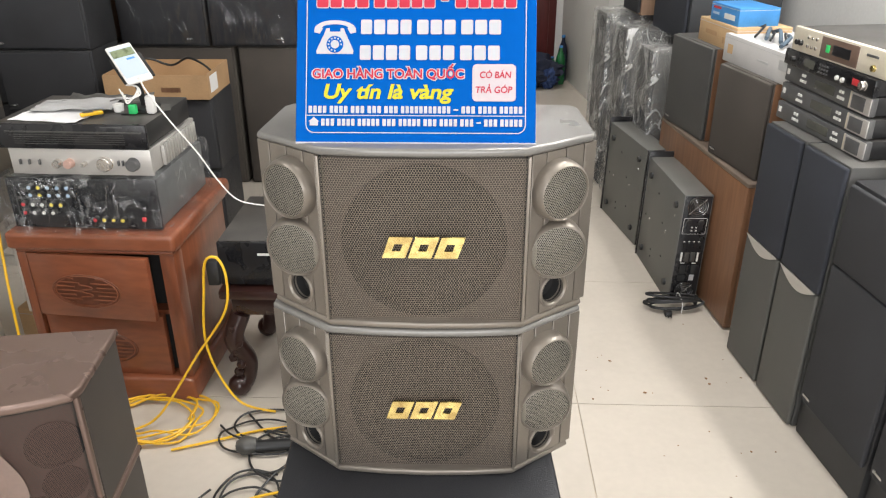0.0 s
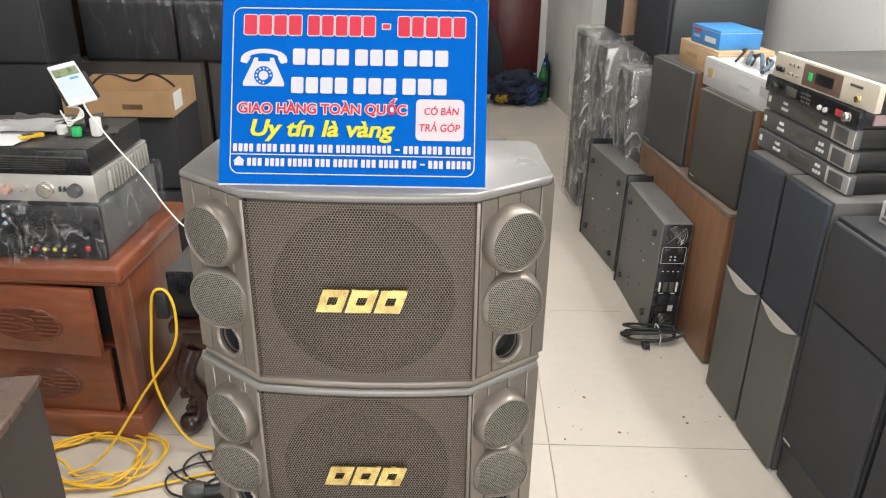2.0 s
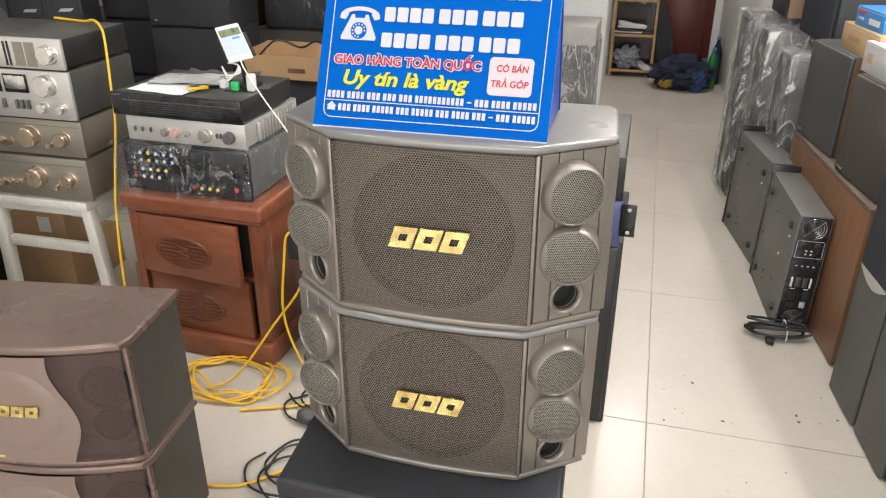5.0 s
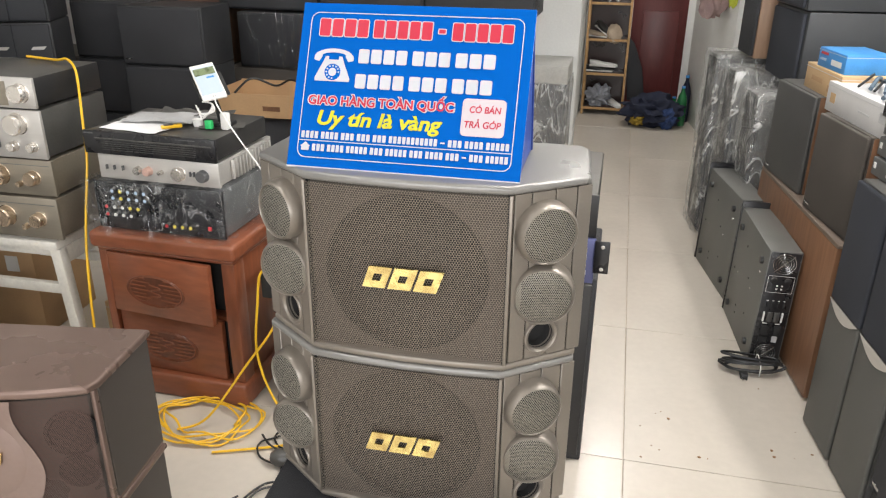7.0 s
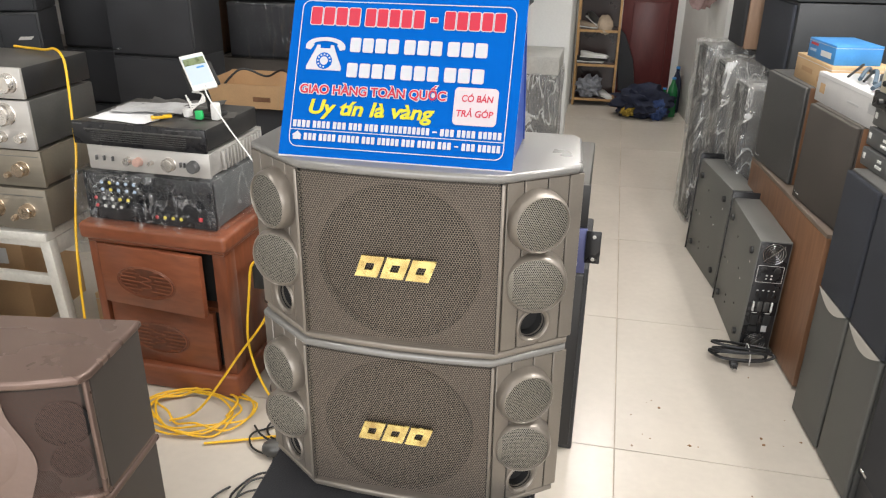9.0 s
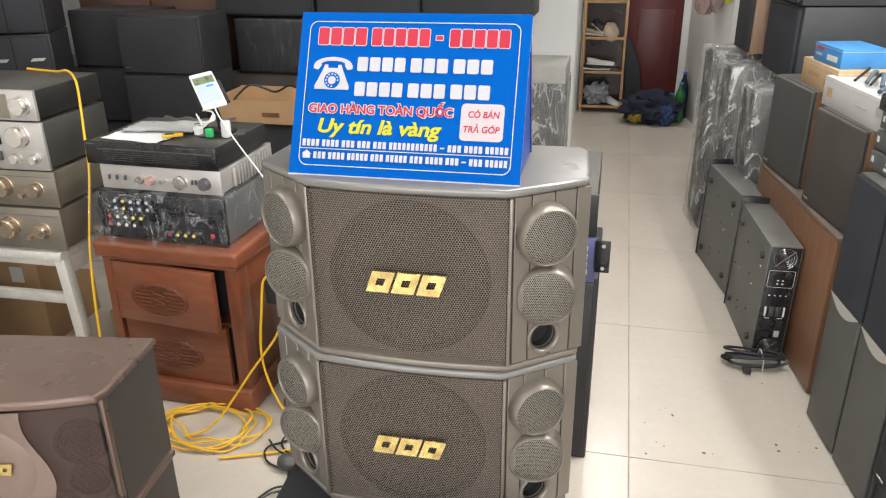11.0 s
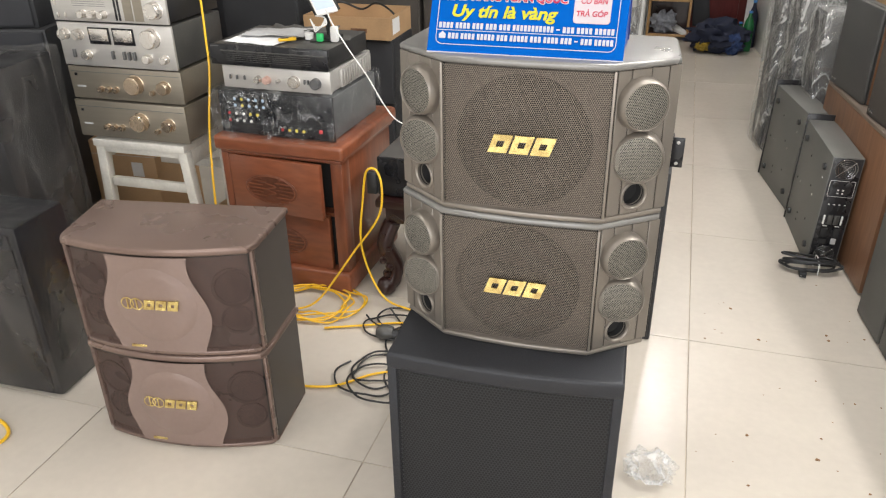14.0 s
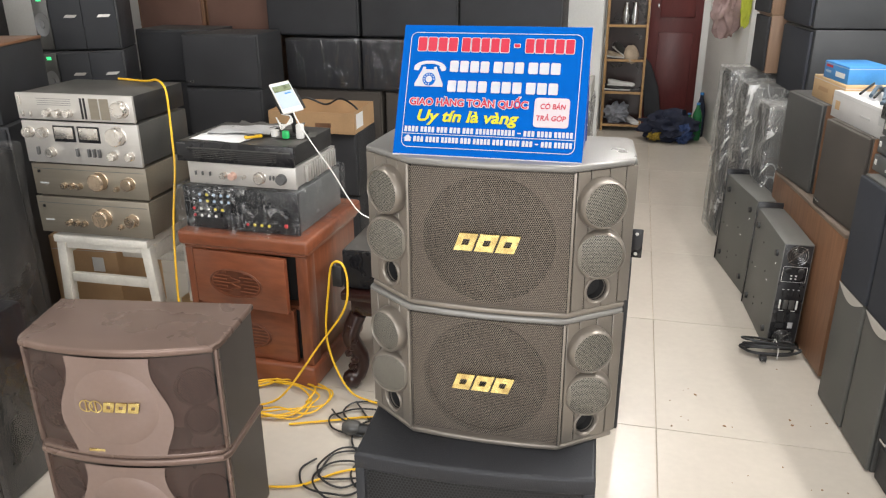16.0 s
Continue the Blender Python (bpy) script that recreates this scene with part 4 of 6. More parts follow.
def floor_amp(m, th, length, height):
    t = thing("power_amplifier", "black rack power amplifier standing on its side on the floor", "amplifier", m, "power amplifiers on the floor")
    part("case", bx(0, th, 0, length, 0, height, 0.003), M_AMPSIDE, t)
    part("rear_plate", bx(0.004, th - 0.004, -0.002, 0.003, 0.004, height - 0.004, 0.001), M_FACEBLACK, t)
    part("front_plate", bx(-0.004, th + 0.004, length + 0.0005, length + 0.01, -0.0, height + 0.022, 0.002), M_FACEBLACK, t, "black rack-mount front plate")
    part("rack_handle", tube([(th * 0.5, length + 0.01, height - 0.02), (th * 0.5, length + 0.04, height - 0.02), (th * 0.5, length + 0.04, height - 0.2), (th * 0.5, length + 0.01, height - 0.2)], 0.005, 4), M_AMPBLACK, t)
    fan_guard(t, th * 0.5, -0.002, height - 0.043, 0.036)
    fan_guard(t, th * 0.5, -0.002, 0.055, 0.034)
    pz = height - 0.118
    part("socket_panel", flat_ring(rounded_rect(th - 0.02, 0.062, 0.004, 3), rounded_rect(th - 0.0225, 0.0595, 0.003, 3), Matrix.Translation((th / 2, -0.0026, pz)) @ FRONT), M_WHITE, t, "thin white line round the sockets")
    for k in range(2):
        front_knob(t, 0.03 + k * (th - 0.06), -0.002, pz + 0.014, 0.0105, 0.004, M_AMPBLACK, "socket")
        for j in range(2):
            part("label_bar", bx(th / 2 - 0.012 + 0.016 * j, th / 2 - 0.006 + 0.016 * j, -0.0034, -0.002, pz - 0.008 - 0.012 * k, pz - 0.003 - 0.012 * k, 0), M_WHITE, t)
    for k in range(4):
        part("switch", bx(0.022 + 0.018 * k, 0.028 + 0.018 * k, -0.008, -0.002, 0.232, 0.25, 0.001), M_GAP, t)
        part("switch_mark", bx(0.022 + 0.018 * k, 0.028 + 0.018 * k, -0.003, -0.002, 0.254, 0.257, 0), M_WHITE, t)
    for x0, mm in ((0.018, M_WHITE), (0.032, M_AMPGREY), (0.054, M_AMPGREY), (0.078, M_WHITE)):
        part("terminal", bx(x0, x0 + (0.006 if mm is M_WHITE else 0.018), -0.01, -0.002, 0.178, 0.214, 0.002), mm, t)
    for x0 in (0.02, 0.062):
        part("terminal", bx(x0, x0 + 0.024, -0.012, -0.002, 0.125, 0.165, 0.004), M_GAP, t)
        part("label_bar", bx(x0 + 0.003, x0 + 0.019, -0.003, -0.002, 0.168, 0.171, 0), M_WHITE, t)
    part("rating_plate", bx(0.064, 0.082, -0.0035, -0.002, 0.098, 0.122, 0.001), M_GREYPAPER, t, "pale rating plate")
    part("mains_inlet", bx(0.02, 0.048, -0.008, 0.0, 0.098, 0.12, 0.002), M_GAP, t)
    part("breaker", lathe([(0.006, 0), (0.006, 0.006), (0, 0.006)], on_front(0.085, -0.002, 0.268), 12), M_BLACKRUBBER, t)
    rr = random.Random(3)
    for k in range(9):
        yy, zz = rr.uniform(0.06, length - 0.05), rr.uniform(0.05, height - 0.05)
        part("screw", lathe([(0.0045, 0), (0.004, 0.0015), (0, 0.002)], Matrix.Translation((0, yy, zz)) @ pose(0, 0, 0, 0, -90, 0), 10), M_STEEL if k % 3 == 0 else M_GAP, t)
    for yy, zz in ((0.06, 0.06), (0.06, height - 0.06), (length - 0.06, 0.06), (length - 0.06, height - 0.06)):
        part("rubber_foot", lathe([(0.013, 0), (0.012, 0.01), (0.0, 0.011)], Matrix.Translation((0, yy, zz)) @ pose(0, 0, 0, 0, -90, 0), 14), M_BLACKRUBBER, t)
    return t


near_amp = floor_amp(pose(0.817, 2.615, 0, 0, 1.5, 4.5), 0.105, 0.43, 0.435)
copy_thing(near_amp, pose(0.79, 3.13, 0, 0, 1.5, 10.5))
b = bmesh.new()
rr = random.Random(8)
loops = []
for k in range(5):
    cx, cy = 0.855 + rr.uniform(-0.015, 0.015), 2.545 + rr.uniform(-0.01, 0.01)
    for i in range(9):
        a = 2 * math.pi * i / 9
        loops.append((cx + (0.095 + rr.uniform(-0.012, 0.012)) * math.cos(a), cy + 0.026 * math.sin(a), 0.012 + 0.009 * k + 0.018 * (1 + math.sin(a + k)) / 2))
tube(loops, 0.0048, 4, 6, b)
cord = thing("coiled_mains_lead", "coiled black power cord with plug on the floor", "cable", pose(-0.025, 0.018, 0))
part("cord", b, M_BLACKRUBBER, cord)
part("plug", bx(0.81, 0.835, 2.485, 2.525, 0.002, 0.024, 0.005), M_BLACKRUBBER, cord)
for dx in (0.0, 0.012):
    part("plug_pin", bx(0.814 + dx, 0.818 + dx, 2.465, 2.485, 0.01, 0.014, 0), M_STEEL, cord)
part("tie", tube([(0.875, 2.515, 0.005), (0.872, 2.51, 0.05), (0.868, 2.57, 0.06), (0.866, 2.575, 0.01)], 0.002, 5, 5), M_WHITE, cord)

# film-wrapped tall loudspeakers further back


def wrapped_tower(m, w, d, h, label):
    t = thing("wrapped_speaker", label, "loudspeaker", m, "film-wrapped loudspeakers")
    part("cabinet", bx(-w / 2, w / 2, 0.01, d, 0, h, 0.006), M_GREYCAB, t)
    part("grille", bx(-w / 2 + 0.01, w / 2 - 0.01, 0.0, 0.0105, 0.02, h - 0.015, 0.004), M_DARKFABRIC, t)
    part("film", crumpled(-w / 2 - 0.003, w / 2 + 0.003, -0.004, d + 0.003, 0.004, h + 0.003, 0.012, 26, 11, h * 3), M_WRAPHEAVY, t, "crumpled clear stretch film")
    return t


wrapped_tower(row(-0.025, 1.71), 0.24, 0.3, 0.86, "tall loudspeaker wrapped in crumpled clear film")
wrapped_tower(row(0.0, 1.44), 0.2, 0.3, 0.83, "tall loudspeaker wrapped in crumpled clear film")
wrapped_tower(row(0.03, 1.18), 0.22, 0.3, 0.78, "dark loudspeaker wrapped in crumpled clear film")
# stacked cabinets on and behind them
top_a = box_speaker("shelf_speaker", "black fronted loudspeaker with light walnut sides", row(0.08, 1.62, 0.874), 0.24, 0.21, 0.27, mat("light_walnut", (0.27, 0.17, 0.11), 0.45, 0, 0.25, 5, 60, 0.1, stretch=(1, 1, 0.12)), M_DARKFABRIC, "loudspeakers stacked on wrapped towers", logo=False)
copy_thing(top_a, row(0.07, 1.62, 1.145, 2))
top_b = box_speaker("large_speaker", "large dark slate loudspeaker cabinet stacked high", row(0.13, 1.24, 0.83), 0.42, 0.4, 0.29, mat("slate_vinyl", (0.045, 0.048, 0.052), 0.55, 0, 0.12, 6, 300, 0.2, dust=0.08), M_BLUEFABRIC, "large stacked loudspeakers", logo=False, margin=0.02)
copy_thing(top_b, row(0.12, 1.24, 1.125, -1))
copy_thing(top_b, row(0.12, 1.24, 1.42, 0))
for o in (row(0.33, 1.4, 0),):
    box_speaker("large_speaker", "large dark loudspeaker cabinet on the floor", o, 0.62, 0.28, 0.83, M_GREYCAB, M_DARKFABRIC, logo=False)

# ---- equipment rack behind the main stack ----
rack = thing("equipment_rack", "low black equipment cabinet behind the loudspeaker stack", "cabinet", pose(0, 0, 0))
part("case", bx(-0.14, 0.283, 1.945, 2.32, 0.0, 0.575, 0.006), M_BLACKVINYL, rack)
part("front_panel", bx(-0.13, 0.273, 1.935, 1.945, 0.02, 0.56, 0.004), M_AMPBLACK, rack)
ra = thing("rack_amplifier", "violet-blue fronted rack amplifier with black mounting ear", "amplifier", pose(0, 0, 0.576))
part("case", bx(-0.15, 0.262, 1.925, 2.3, 0.0, 0.121, 0.003), M_AMPBLACK, ra)
part("front_plate", bx(-0.165, 0.272, 1.913, 1.9245, 0.0, 0.121, 0.002), M_BLUEAMP, ra)
part("mounting_ear", bx(0.27, 0.307, 1.903, 1.9125, 0.034, 0.119, 0.002), M_FACEBLACK, ra)
b = bmesh.new()
for k in range(16):
    bx(0.214 + 0.011 * (k % 4), 0.2195 + 0.011 * (k % 4), 1.9095, 1.9135, 0.022 + 0.021 * (k // 4), 0.037 + 0.021 * (k // 4), 0.002, bm=b)
part("vent_grid", b, M_STEEL, ra)
for zz in (0.046, 0.106):
    part("ear_hole", lathe([(0.005, 0), (0.004, 0.0012), (0, 0.0012)], on_front(0.29, 1.903, zz), 12), M_SILVER, ra)
ua = thing("rack_amplifier", "dark slate amplifier lying on top of the rack", "amplifier", pose(0, 0, 0.6975))
part("case", bx(-0.16, 0.266, 1.93, 2.32, 0.0, 0.112, 0.004), M_AMPGREY, ua)
part("front_plate", bx(-0.165, 0.27, 1.92, 1.9295, 0.0, 0.112, 0.002), M_AMPBLACK, ua)

# carved dark stand with a black unit on it
st = thing("carved_stand", "dark red carved rosewood stand with curled legs", "stand", pose(-0.44, 2.17, 0))
part("top", bx(-0.21, 0.21, -0.2, 0.2, 0.345, 0.375, 0.008), M_DARKROSE, st)
part("apron", bx(-0.185, 0.185, -0.175, 0.175, 0.28, 0.344, 0.01), M_DARKROSE, st)
for sx in (-1, 1):
    for sy in (-1, 1):
        pts = [(sx * 0.165, sy * 0.155, 0.28), (sx * 0.19, sy * 0.17, 0.2), (sx * 0.165, sy * 0.15, 0.11), (sx * 0.175, sy * 0.16, 0.05), (sx * 0.2, sy * 0.185, 0.032)]
        b = tube(pts, 0.03, 6, 10)
        bmesh.ops.create_icosphere(b, subdivisions=2, radius=0.036, matrix=Matrix.Translation((sx * 0.19, sy * 0.175, 0.036)))
        for k in range(7):
            bmesh.ops.create_icosphere(b, subdivisions=1, radius=0.016, matrix=Matrix.Translation((sx * 0.185 + 0.012 * math.sin(k * 2.1), sy * 0.172 - 0.012, 0.09 + 0.025 * k)))
        part("leg", b, M_DARKROSE, st)
bu = thing("black_unit", "black player unit with slotted vents on a carved stand", "audio unit", pose(-0.44, 2.0, 0.3755))
part("case", bx(-0.205, 0.205, 0.012, 0.36, 0.006, 0.14, 0.004), M_AMPBLACK, bu)
part("front_plate", bx(-0.205, 0.205, 0.0, 0.0115, 0.006, 0.14, 0.003), M_FACEBLACK, bu)
for k in range(9):
    part("vent_slot", bx(-0.03, 0.19, -0.001, 0.001, 0.02 + 0.006 * k, 0.023 + 0.006 * k, 0), M_AMPGREY, bu)
part("label_bar", bx(-0.09, -0.05, -0.0012, 0.001, 0.1, 0.107, 0), M_WHITE, bu)
for sx in (-1, 1):
    part("foot", lathe([(0.014, 0), (0.014, 0.006), (0, 0.006)], Matrix.Translation((sx * 0.17, 0.05, 0)), 14), M_BLACKRUBBER, bu)
# ---- wooden cabinet and its electronics ----
cab = thing("wooden_cabinet", "red-brown hardwood cabinet with one drawer front ajar", "cabinet", pose(-0.99, 1.985, 0, 0, 0, -1.5))
part("top", bx(-0.236, 0.25, -0.034, 0.45, 0.503, 0.5555, 0.014, 4), M_REDWOOD, cab, "thick moulded top")
part("top_moulding", bx(-0.222, 0.235, -0.018, 0.44, 0.489, 0.5025, 0.006, 3), M_REDWOOD, cab)
for sx, wide in ((-0.225, 0.028), (0.19, 0.042)):
    part("post", bx(sx, sx + wide, -0.012, 0.05, 0.082, 0.4885, 0.004), M_REDWOOD_UP, cab)
for sx, w in ((-0.222, 0.018), (0.206, 0.018)):
    part("side_panel", bx(sx, sx + w, 0.051, 0.43, 0.082, 0.4885, 0.002), M_REDWOOD_UP, cab)
part("back_panel", bx(-0.2, 0.205, 0.415, 0.43, 0.082, 0.4885, 0), M_REDWOOD_UP, cab)
part("base", bx(-0.236, 0.24, -0.03, 0.44, 0.0, 0.0815, 0.012, 3), M_REDWOOD, cab, "plinth base")
part("inner_shelf", bx(-0.19, 0.182, 0.02, 0.41, 0.278, 0.292, 0), M_REDWOOD, cab)
# black sheets stand in for the shade inside the carcass
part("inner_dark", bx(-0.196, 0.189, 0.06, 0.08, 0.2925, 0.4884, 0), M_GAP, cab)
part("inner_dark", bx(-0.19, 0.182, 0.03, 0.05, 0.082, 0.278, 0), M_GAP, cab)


def carved_front(name, m, x0, x1, z0, z1, cx):
    d = part(name, bx(x0, x1, 0, 0.022, z0, z1, 0.003), M_REDWOOD, cab, "drawer front with oval fretwork carving")
    d.matrix_basis = m
    zc, hz, hx = (z0 + z1) / 2 - 0.012, 0.052, 0.103
    part("oval_ground", prism([(cx + hx * 0.97 * math.cos(2 * math.pi * i / 32), zc + hz * 0.97 * math.sin(2 * math.pi * i / 32)) for i in range(32)], 0, 0.0006, 0, 1, FRONT), M_REDDARK, d, "darker ground of the carving")
    for q in (1.0, 0.92):
        part("oval_rim", tube([(cx + hx * q * math.cos(2 * math.pi * i / 24), -0.0012, zc + hz * q * math.sin(2 * math.pi * i / 24)) for i in range(25)], 0.0021, 2, 5), M_REDWOOD_UP, d)
    for k in range(7):
        q = -0.75 + 0.25 * k
        half = hx * 0.88 * math.sqrt(1 - q * q)
        gap = 0.018 if k % 2 else 0.034
        for e in (-1, 1):
            if half > gap + 0.012:
                part("fret_bar", tube([(cx + e * gap, -0.0018, zc + hz * q), (cx + e * half, -0.0018, zc + hz * q)], 0.0026, 1, 6), M_REDWOOD_UP, d)
    part("fret_knot", tube([(cx - 0.02, -0.0018, zc + 0.02), (cx + 0.02, -0.0018, zc + 0.012), (cx - 0.016, -0.0018, zc), (cx + 0.018, -0.0018, zc - 0.012), (cx - 0.02, -0.0018, zc - 0.02)], 0.0026, 5, 6), M_REDWOOD_UP, d)
    return d


carved_front("drawer_front", pose(0.0, -0.034, 0, 0, 0, -4.5), -0.192, 0.166, 0.29, 0.4885, -0.03)
carved_front("door_front", pose(0.0, -0.006, 0, 0, 0, -1.5), -0.192, 0.168, 0.083, 0.2865, -0.03)

CT = 0.556  # cabinet top


def amp_body(name, label, m, w, d, h, face, case, group="", foot=0.008, lip=0.004):
    t = thing(name, label, "amplifier", m, group)
    part("case", bx(-w / 2 + lip, w / 2 - lip, 0.0125, d, foot, h - 0.002, 0.003), case, t)
    part("front_plate", bx(-w / 2, w / 2, 0, 0.012, foot * 0.6, h, 0.0025), face, t)
    for sx in (-1, 1):
        for yy in (0.04, d - 0.04):
            part("foot", lathe([(0.016, 0), (0.015, foot), (0, foot)], Matrix.Translation((sx * (w / 2 - 0.05), yy, 0)), 14), M_BLACKRUBBER, t)
    return t


# film-wrapped mixer
mix = amp_body("mixing_amplifier", "black karaoke mixer amplifier with coloured knobs wrapped in clear film", pose(-0.99, 1.985, CT, 0, 0, -1.5), 0.422, 0.36, 0.152, M_FACEBLACK, mat("pale_grey_steel", (0.15, 0.155, 0.155), 0.4, 0.2, 0.15))
cols = [M_RED, M_KBLUE, M_KYEL, M_KBLUE, M_KBLUE, M_KBLUE]
for r, (zz, n0, n1) in enumerate(((0.128, 1, 6), (0.106, 1, 6), (0.078, 0, 5), (0.054, 0, 4))):
    for k in range(n0, n1):
        mm = (cols[k], cols[k], (M_RED, M_WHITE, M_WHITE, M_KYEL, M_KYEL)[k % 5], (M_RED, M_WHITE, M_WHITE, M_WHITE)[k % 4])[r]
        kn = front_knob(mix, -0.165 + 0.0265 * k, 0, zz, 0.0075, 0.014, M_AMPBLACK)
        part("knob_cap", lathe([(0.0052, 0), (0.005, 0.002), (0, 0.002)], on_front(-0.165 + 0.0265 * k, -0.014, zz), 12), mm, kn)
for k, mm in enumerate((M_RED, M_KYEL, M_KYEL, M_KYEL)):
    kn = front_knob(mix, 0.03 + 0.026 * k, 0, 0.036, 0.0075, 0.014, M_AMPBLACK)
    part("knob_cap", lathe([(0.0052, 0), (0.005, 0.002), (0, 0.002)], on_front(0.03 + 0.026 * k, -0.014, 0.036), 12), mm, kn)
part("red_switch", bx(0.158, 0.17, -0.006, 0.0, 0.03, 0.042, 0.002), M_RED, mix)
for z0, z1, x0, x1 in ((0.094, 0.143, -0.19, -0.03), (0.043, 0.091, -0.19, -0.045), (0.024, 0.05, 0.015, 0.12)):
    part("panel_line", flat_ring(rounded_rect(x1 - x0, z1 - z0, 0.004, 3), rounded_rect(x1 - x0 - 0.002, z1 - z0 - 0.002, 0.003, 3), Matrix.Translation(((x0 + x1) / 2, -0.0006, (z0 + z1) / 2)) @ FRONT), M_FACEGREY, mix)
part("film", crumpled(-0.22, 0.217, -0.024, 0.366, -0.012 + 0.014, 0.154, 0.0075, 44, 22, 2.0), M_WRAP, mix, "crumpled clear plastic film")

# silver amplifier
sa = amp_body("stereo_amplifier", "silver stereo amplifier with round knobs and side fins", pose(-0.974, 1.985, CT + 0.1575, 0, 0, -1.5), 0.39, 0.33, 0.0775, M_SILVER, M_SILVER)
for xx, r, mm in ((-0.062, 0.0115, M_KNOBSILVER), (-0.03, 0.0125, mat("rosy_knob", (0.75, 0.5, 0.42), 0.3, 0.5)), (0.012, 0.006, M_KNOBSILVER), (0.068, 0.019, M_KNOBSILVER), (0.145, 0.017, M_FACEGREY)):
    front_knob(sa, xx, 0, 0.038, r, 0.018, mm)
for xx in (-0.165, -0.14, -0.112, 0.106, 0.118):
    part("switch", bx(xx - 0.002, xx + 0.002, -0.009, 0.0, 0.034, 0.048, 0.001), M_FACEGREY, sa)
for k in range(13):
    part("heat_fin", bx(0.194, 0.204, 0.07 + 0.019 * k, 0.076 + 0.019 * k, 0.012, 0.07, 0.001), M_SILVER, sa)
# black tuner
bt = amp_body("disc_player", "dusty black disc player with slotted front", pose(-0.984, 1.968, CT + 0.2355, 0, 0, -1.5), 0.42, 0.31, 0.0715, M_FACEBLACK, M_AMPBLACK)
for k in range(5):
    part("front_slot", bx(-0.15, 0.15, -0.001, 0.001, 0.018 + 0.006 * k, 0.0195 + 0.006 * k, 0), M_AMPGREY, bt)
part("tray", bx(-0.17, 0.2, -0.004, 0.0, 0.049, 0.053, 0.001), M_AMPGREY, bt)
part("nameplate", bx(-0.205, -0.175, -0.0012, 0.0, 0.063, 0.066, 0), M_FACEGREY, bt)
part("label_bar", bx(0.09, 0.15, -0.0012, 0.0, 0.0635, 0.0655, 0), M_FACEGREY, bt)
TOPZ = CT + 0.2355 + 0.0715
# papers


def sheet(name, label, m, w, d, material, curl=0.01, seed=0):
    b = bmesh.new()
    bmesh.ops.create_grid(b, x_segments=14, y_segments=14, size=0.5)
    for v in b.verts:
        v.co = (v.co.x * w, v.co.y * d, curl * abs(noise.noise(Vector((v.co.x * 3 + seed, v.co.y * 3, seed)))) + 0.0015)
    ext = bmesh.ops.extrude_face_region(b, geom=b.faces[:])
    bmesh.ops.translate(b, vec=(0, 0, 0.0008), verts=[g for g in ext["geom"] if isinstance(g, bmesh.types.BMVert)])
    bmesh.ops.recalc_face_normals(b, faces=b.faces[:])
    ob = part(name, b, material)
    ob.matrix_basis = m
    return tagged(ob, label, "paper")


sheet("paper_sheet", "white printed sheet lying on the disc player", pose(-1.05, 2.065, TOPZ - 0.001, 0, 0, -8), 0.2, 0.15, M_PAPER, 0.006, 1)
sheet("paper_sheet", "crumpled clear grey sleeve on the papers", pose(-1.03, 2.14, TOPZ + 0.004, 0, 0, 6), 0.22, 0.13, M_GREYPAPER, 0.014, 4)
sheet("paper_sheet", "dark folded sheet behind the papers", pose(-0.98, 2.22, TOPZ - 0.001, 0, 0, 3), 0.24, 0.09, M_AMPGREY, 0.02, 7)
sheet("flat_card", "dark flat card beside the phone stand", pose(-0.83, 2.12, TOPZ - 0.001, 0, 0, 18), 0.13, 0.07, M_AMPGREY, 0.004, 9)
cl = thing("yellow_cutter", "yellow plastic paper cutter lying on papers", "cutter", pose(-0.945, 2.035, TOPZ + 0.006, 0, 0, 38))
part("handle", bx(-0.028, 0.03, -0.007, 0.007, 0, 0.01, 0.003), M_YELLOW, cl)
part("grip", bx(-0.02, 0.005, -0.0075, 0.0075, 0.0095, 0.0115, 0.001), M_AMPBLACK, cl)
# phone on its holder
PR = Matrix(((0.782, -0.168, -0.6, 0), (0.604, 0.446, 0.66, 0), (0.157, -0.878, 0.45, 0), (0, 0, 0, 1)))  # leaning far back
PH = Matrix.Translation((-0.834, 2.07, 1.003)) @ PR @ Matrix.Diagonal((1.02, 1.1, 1.18, 1))
ph = thing("mobile_phone", "white mobile phone with lit screen on a tilted holder", "phone", PH)
part("body", bx(-0.033, 0.033, 0, 0.008, -0.067, 0.067, 0.0035, 3), M_WHITE, ph)
part("screen", bx(-0.029, 0.029, -0.0008, 0.0005, -0.05, 0.052, 0), M_SCREEN, ph, "lit screen with pale page")
part("screen_picture", bx(-0.028, 0.028, -0.0014, -0.0006, 0.022, 0.048, 0), mat("screen_green_brown", (0.16, 0.2, 0.1), 0.3, 0, 0.5, 60), ph)
part("screen_bar", bx(0.0, 0.02, -0.0014, -0.0006, 0.008, 0.014, 0), M_BLUEBOX, ph)
part("home_button", lathe([(0.0055, 0), (0.005, 0.0008), (0, 0.0006)], on_front(0, -0.0002, -0.0595), 18), M_GREYPAPER, ph)
hd = thing("phone_holder", "black phone holder with green clamp and white adapter", "holder", pose(-0.833, 2.12, TOPZ))
bb = bx(-0.042, 0.042, 0.012, 0.019, -0.06, 0.045, 0.004)
bb.transform(Matrix.Translation((0.003, -0.05, 1.005 - TOPZ)) @ PR)
part("cradle", bb, M_BLACKRUBBER, hd)
part("stem", tube([(0.0, 0.0, 0.01), (0.0, -0.015, 0.06), (-0.008, -0.038, 0.115)], 0.009, 6), M_BLACKRUBBER, hd)
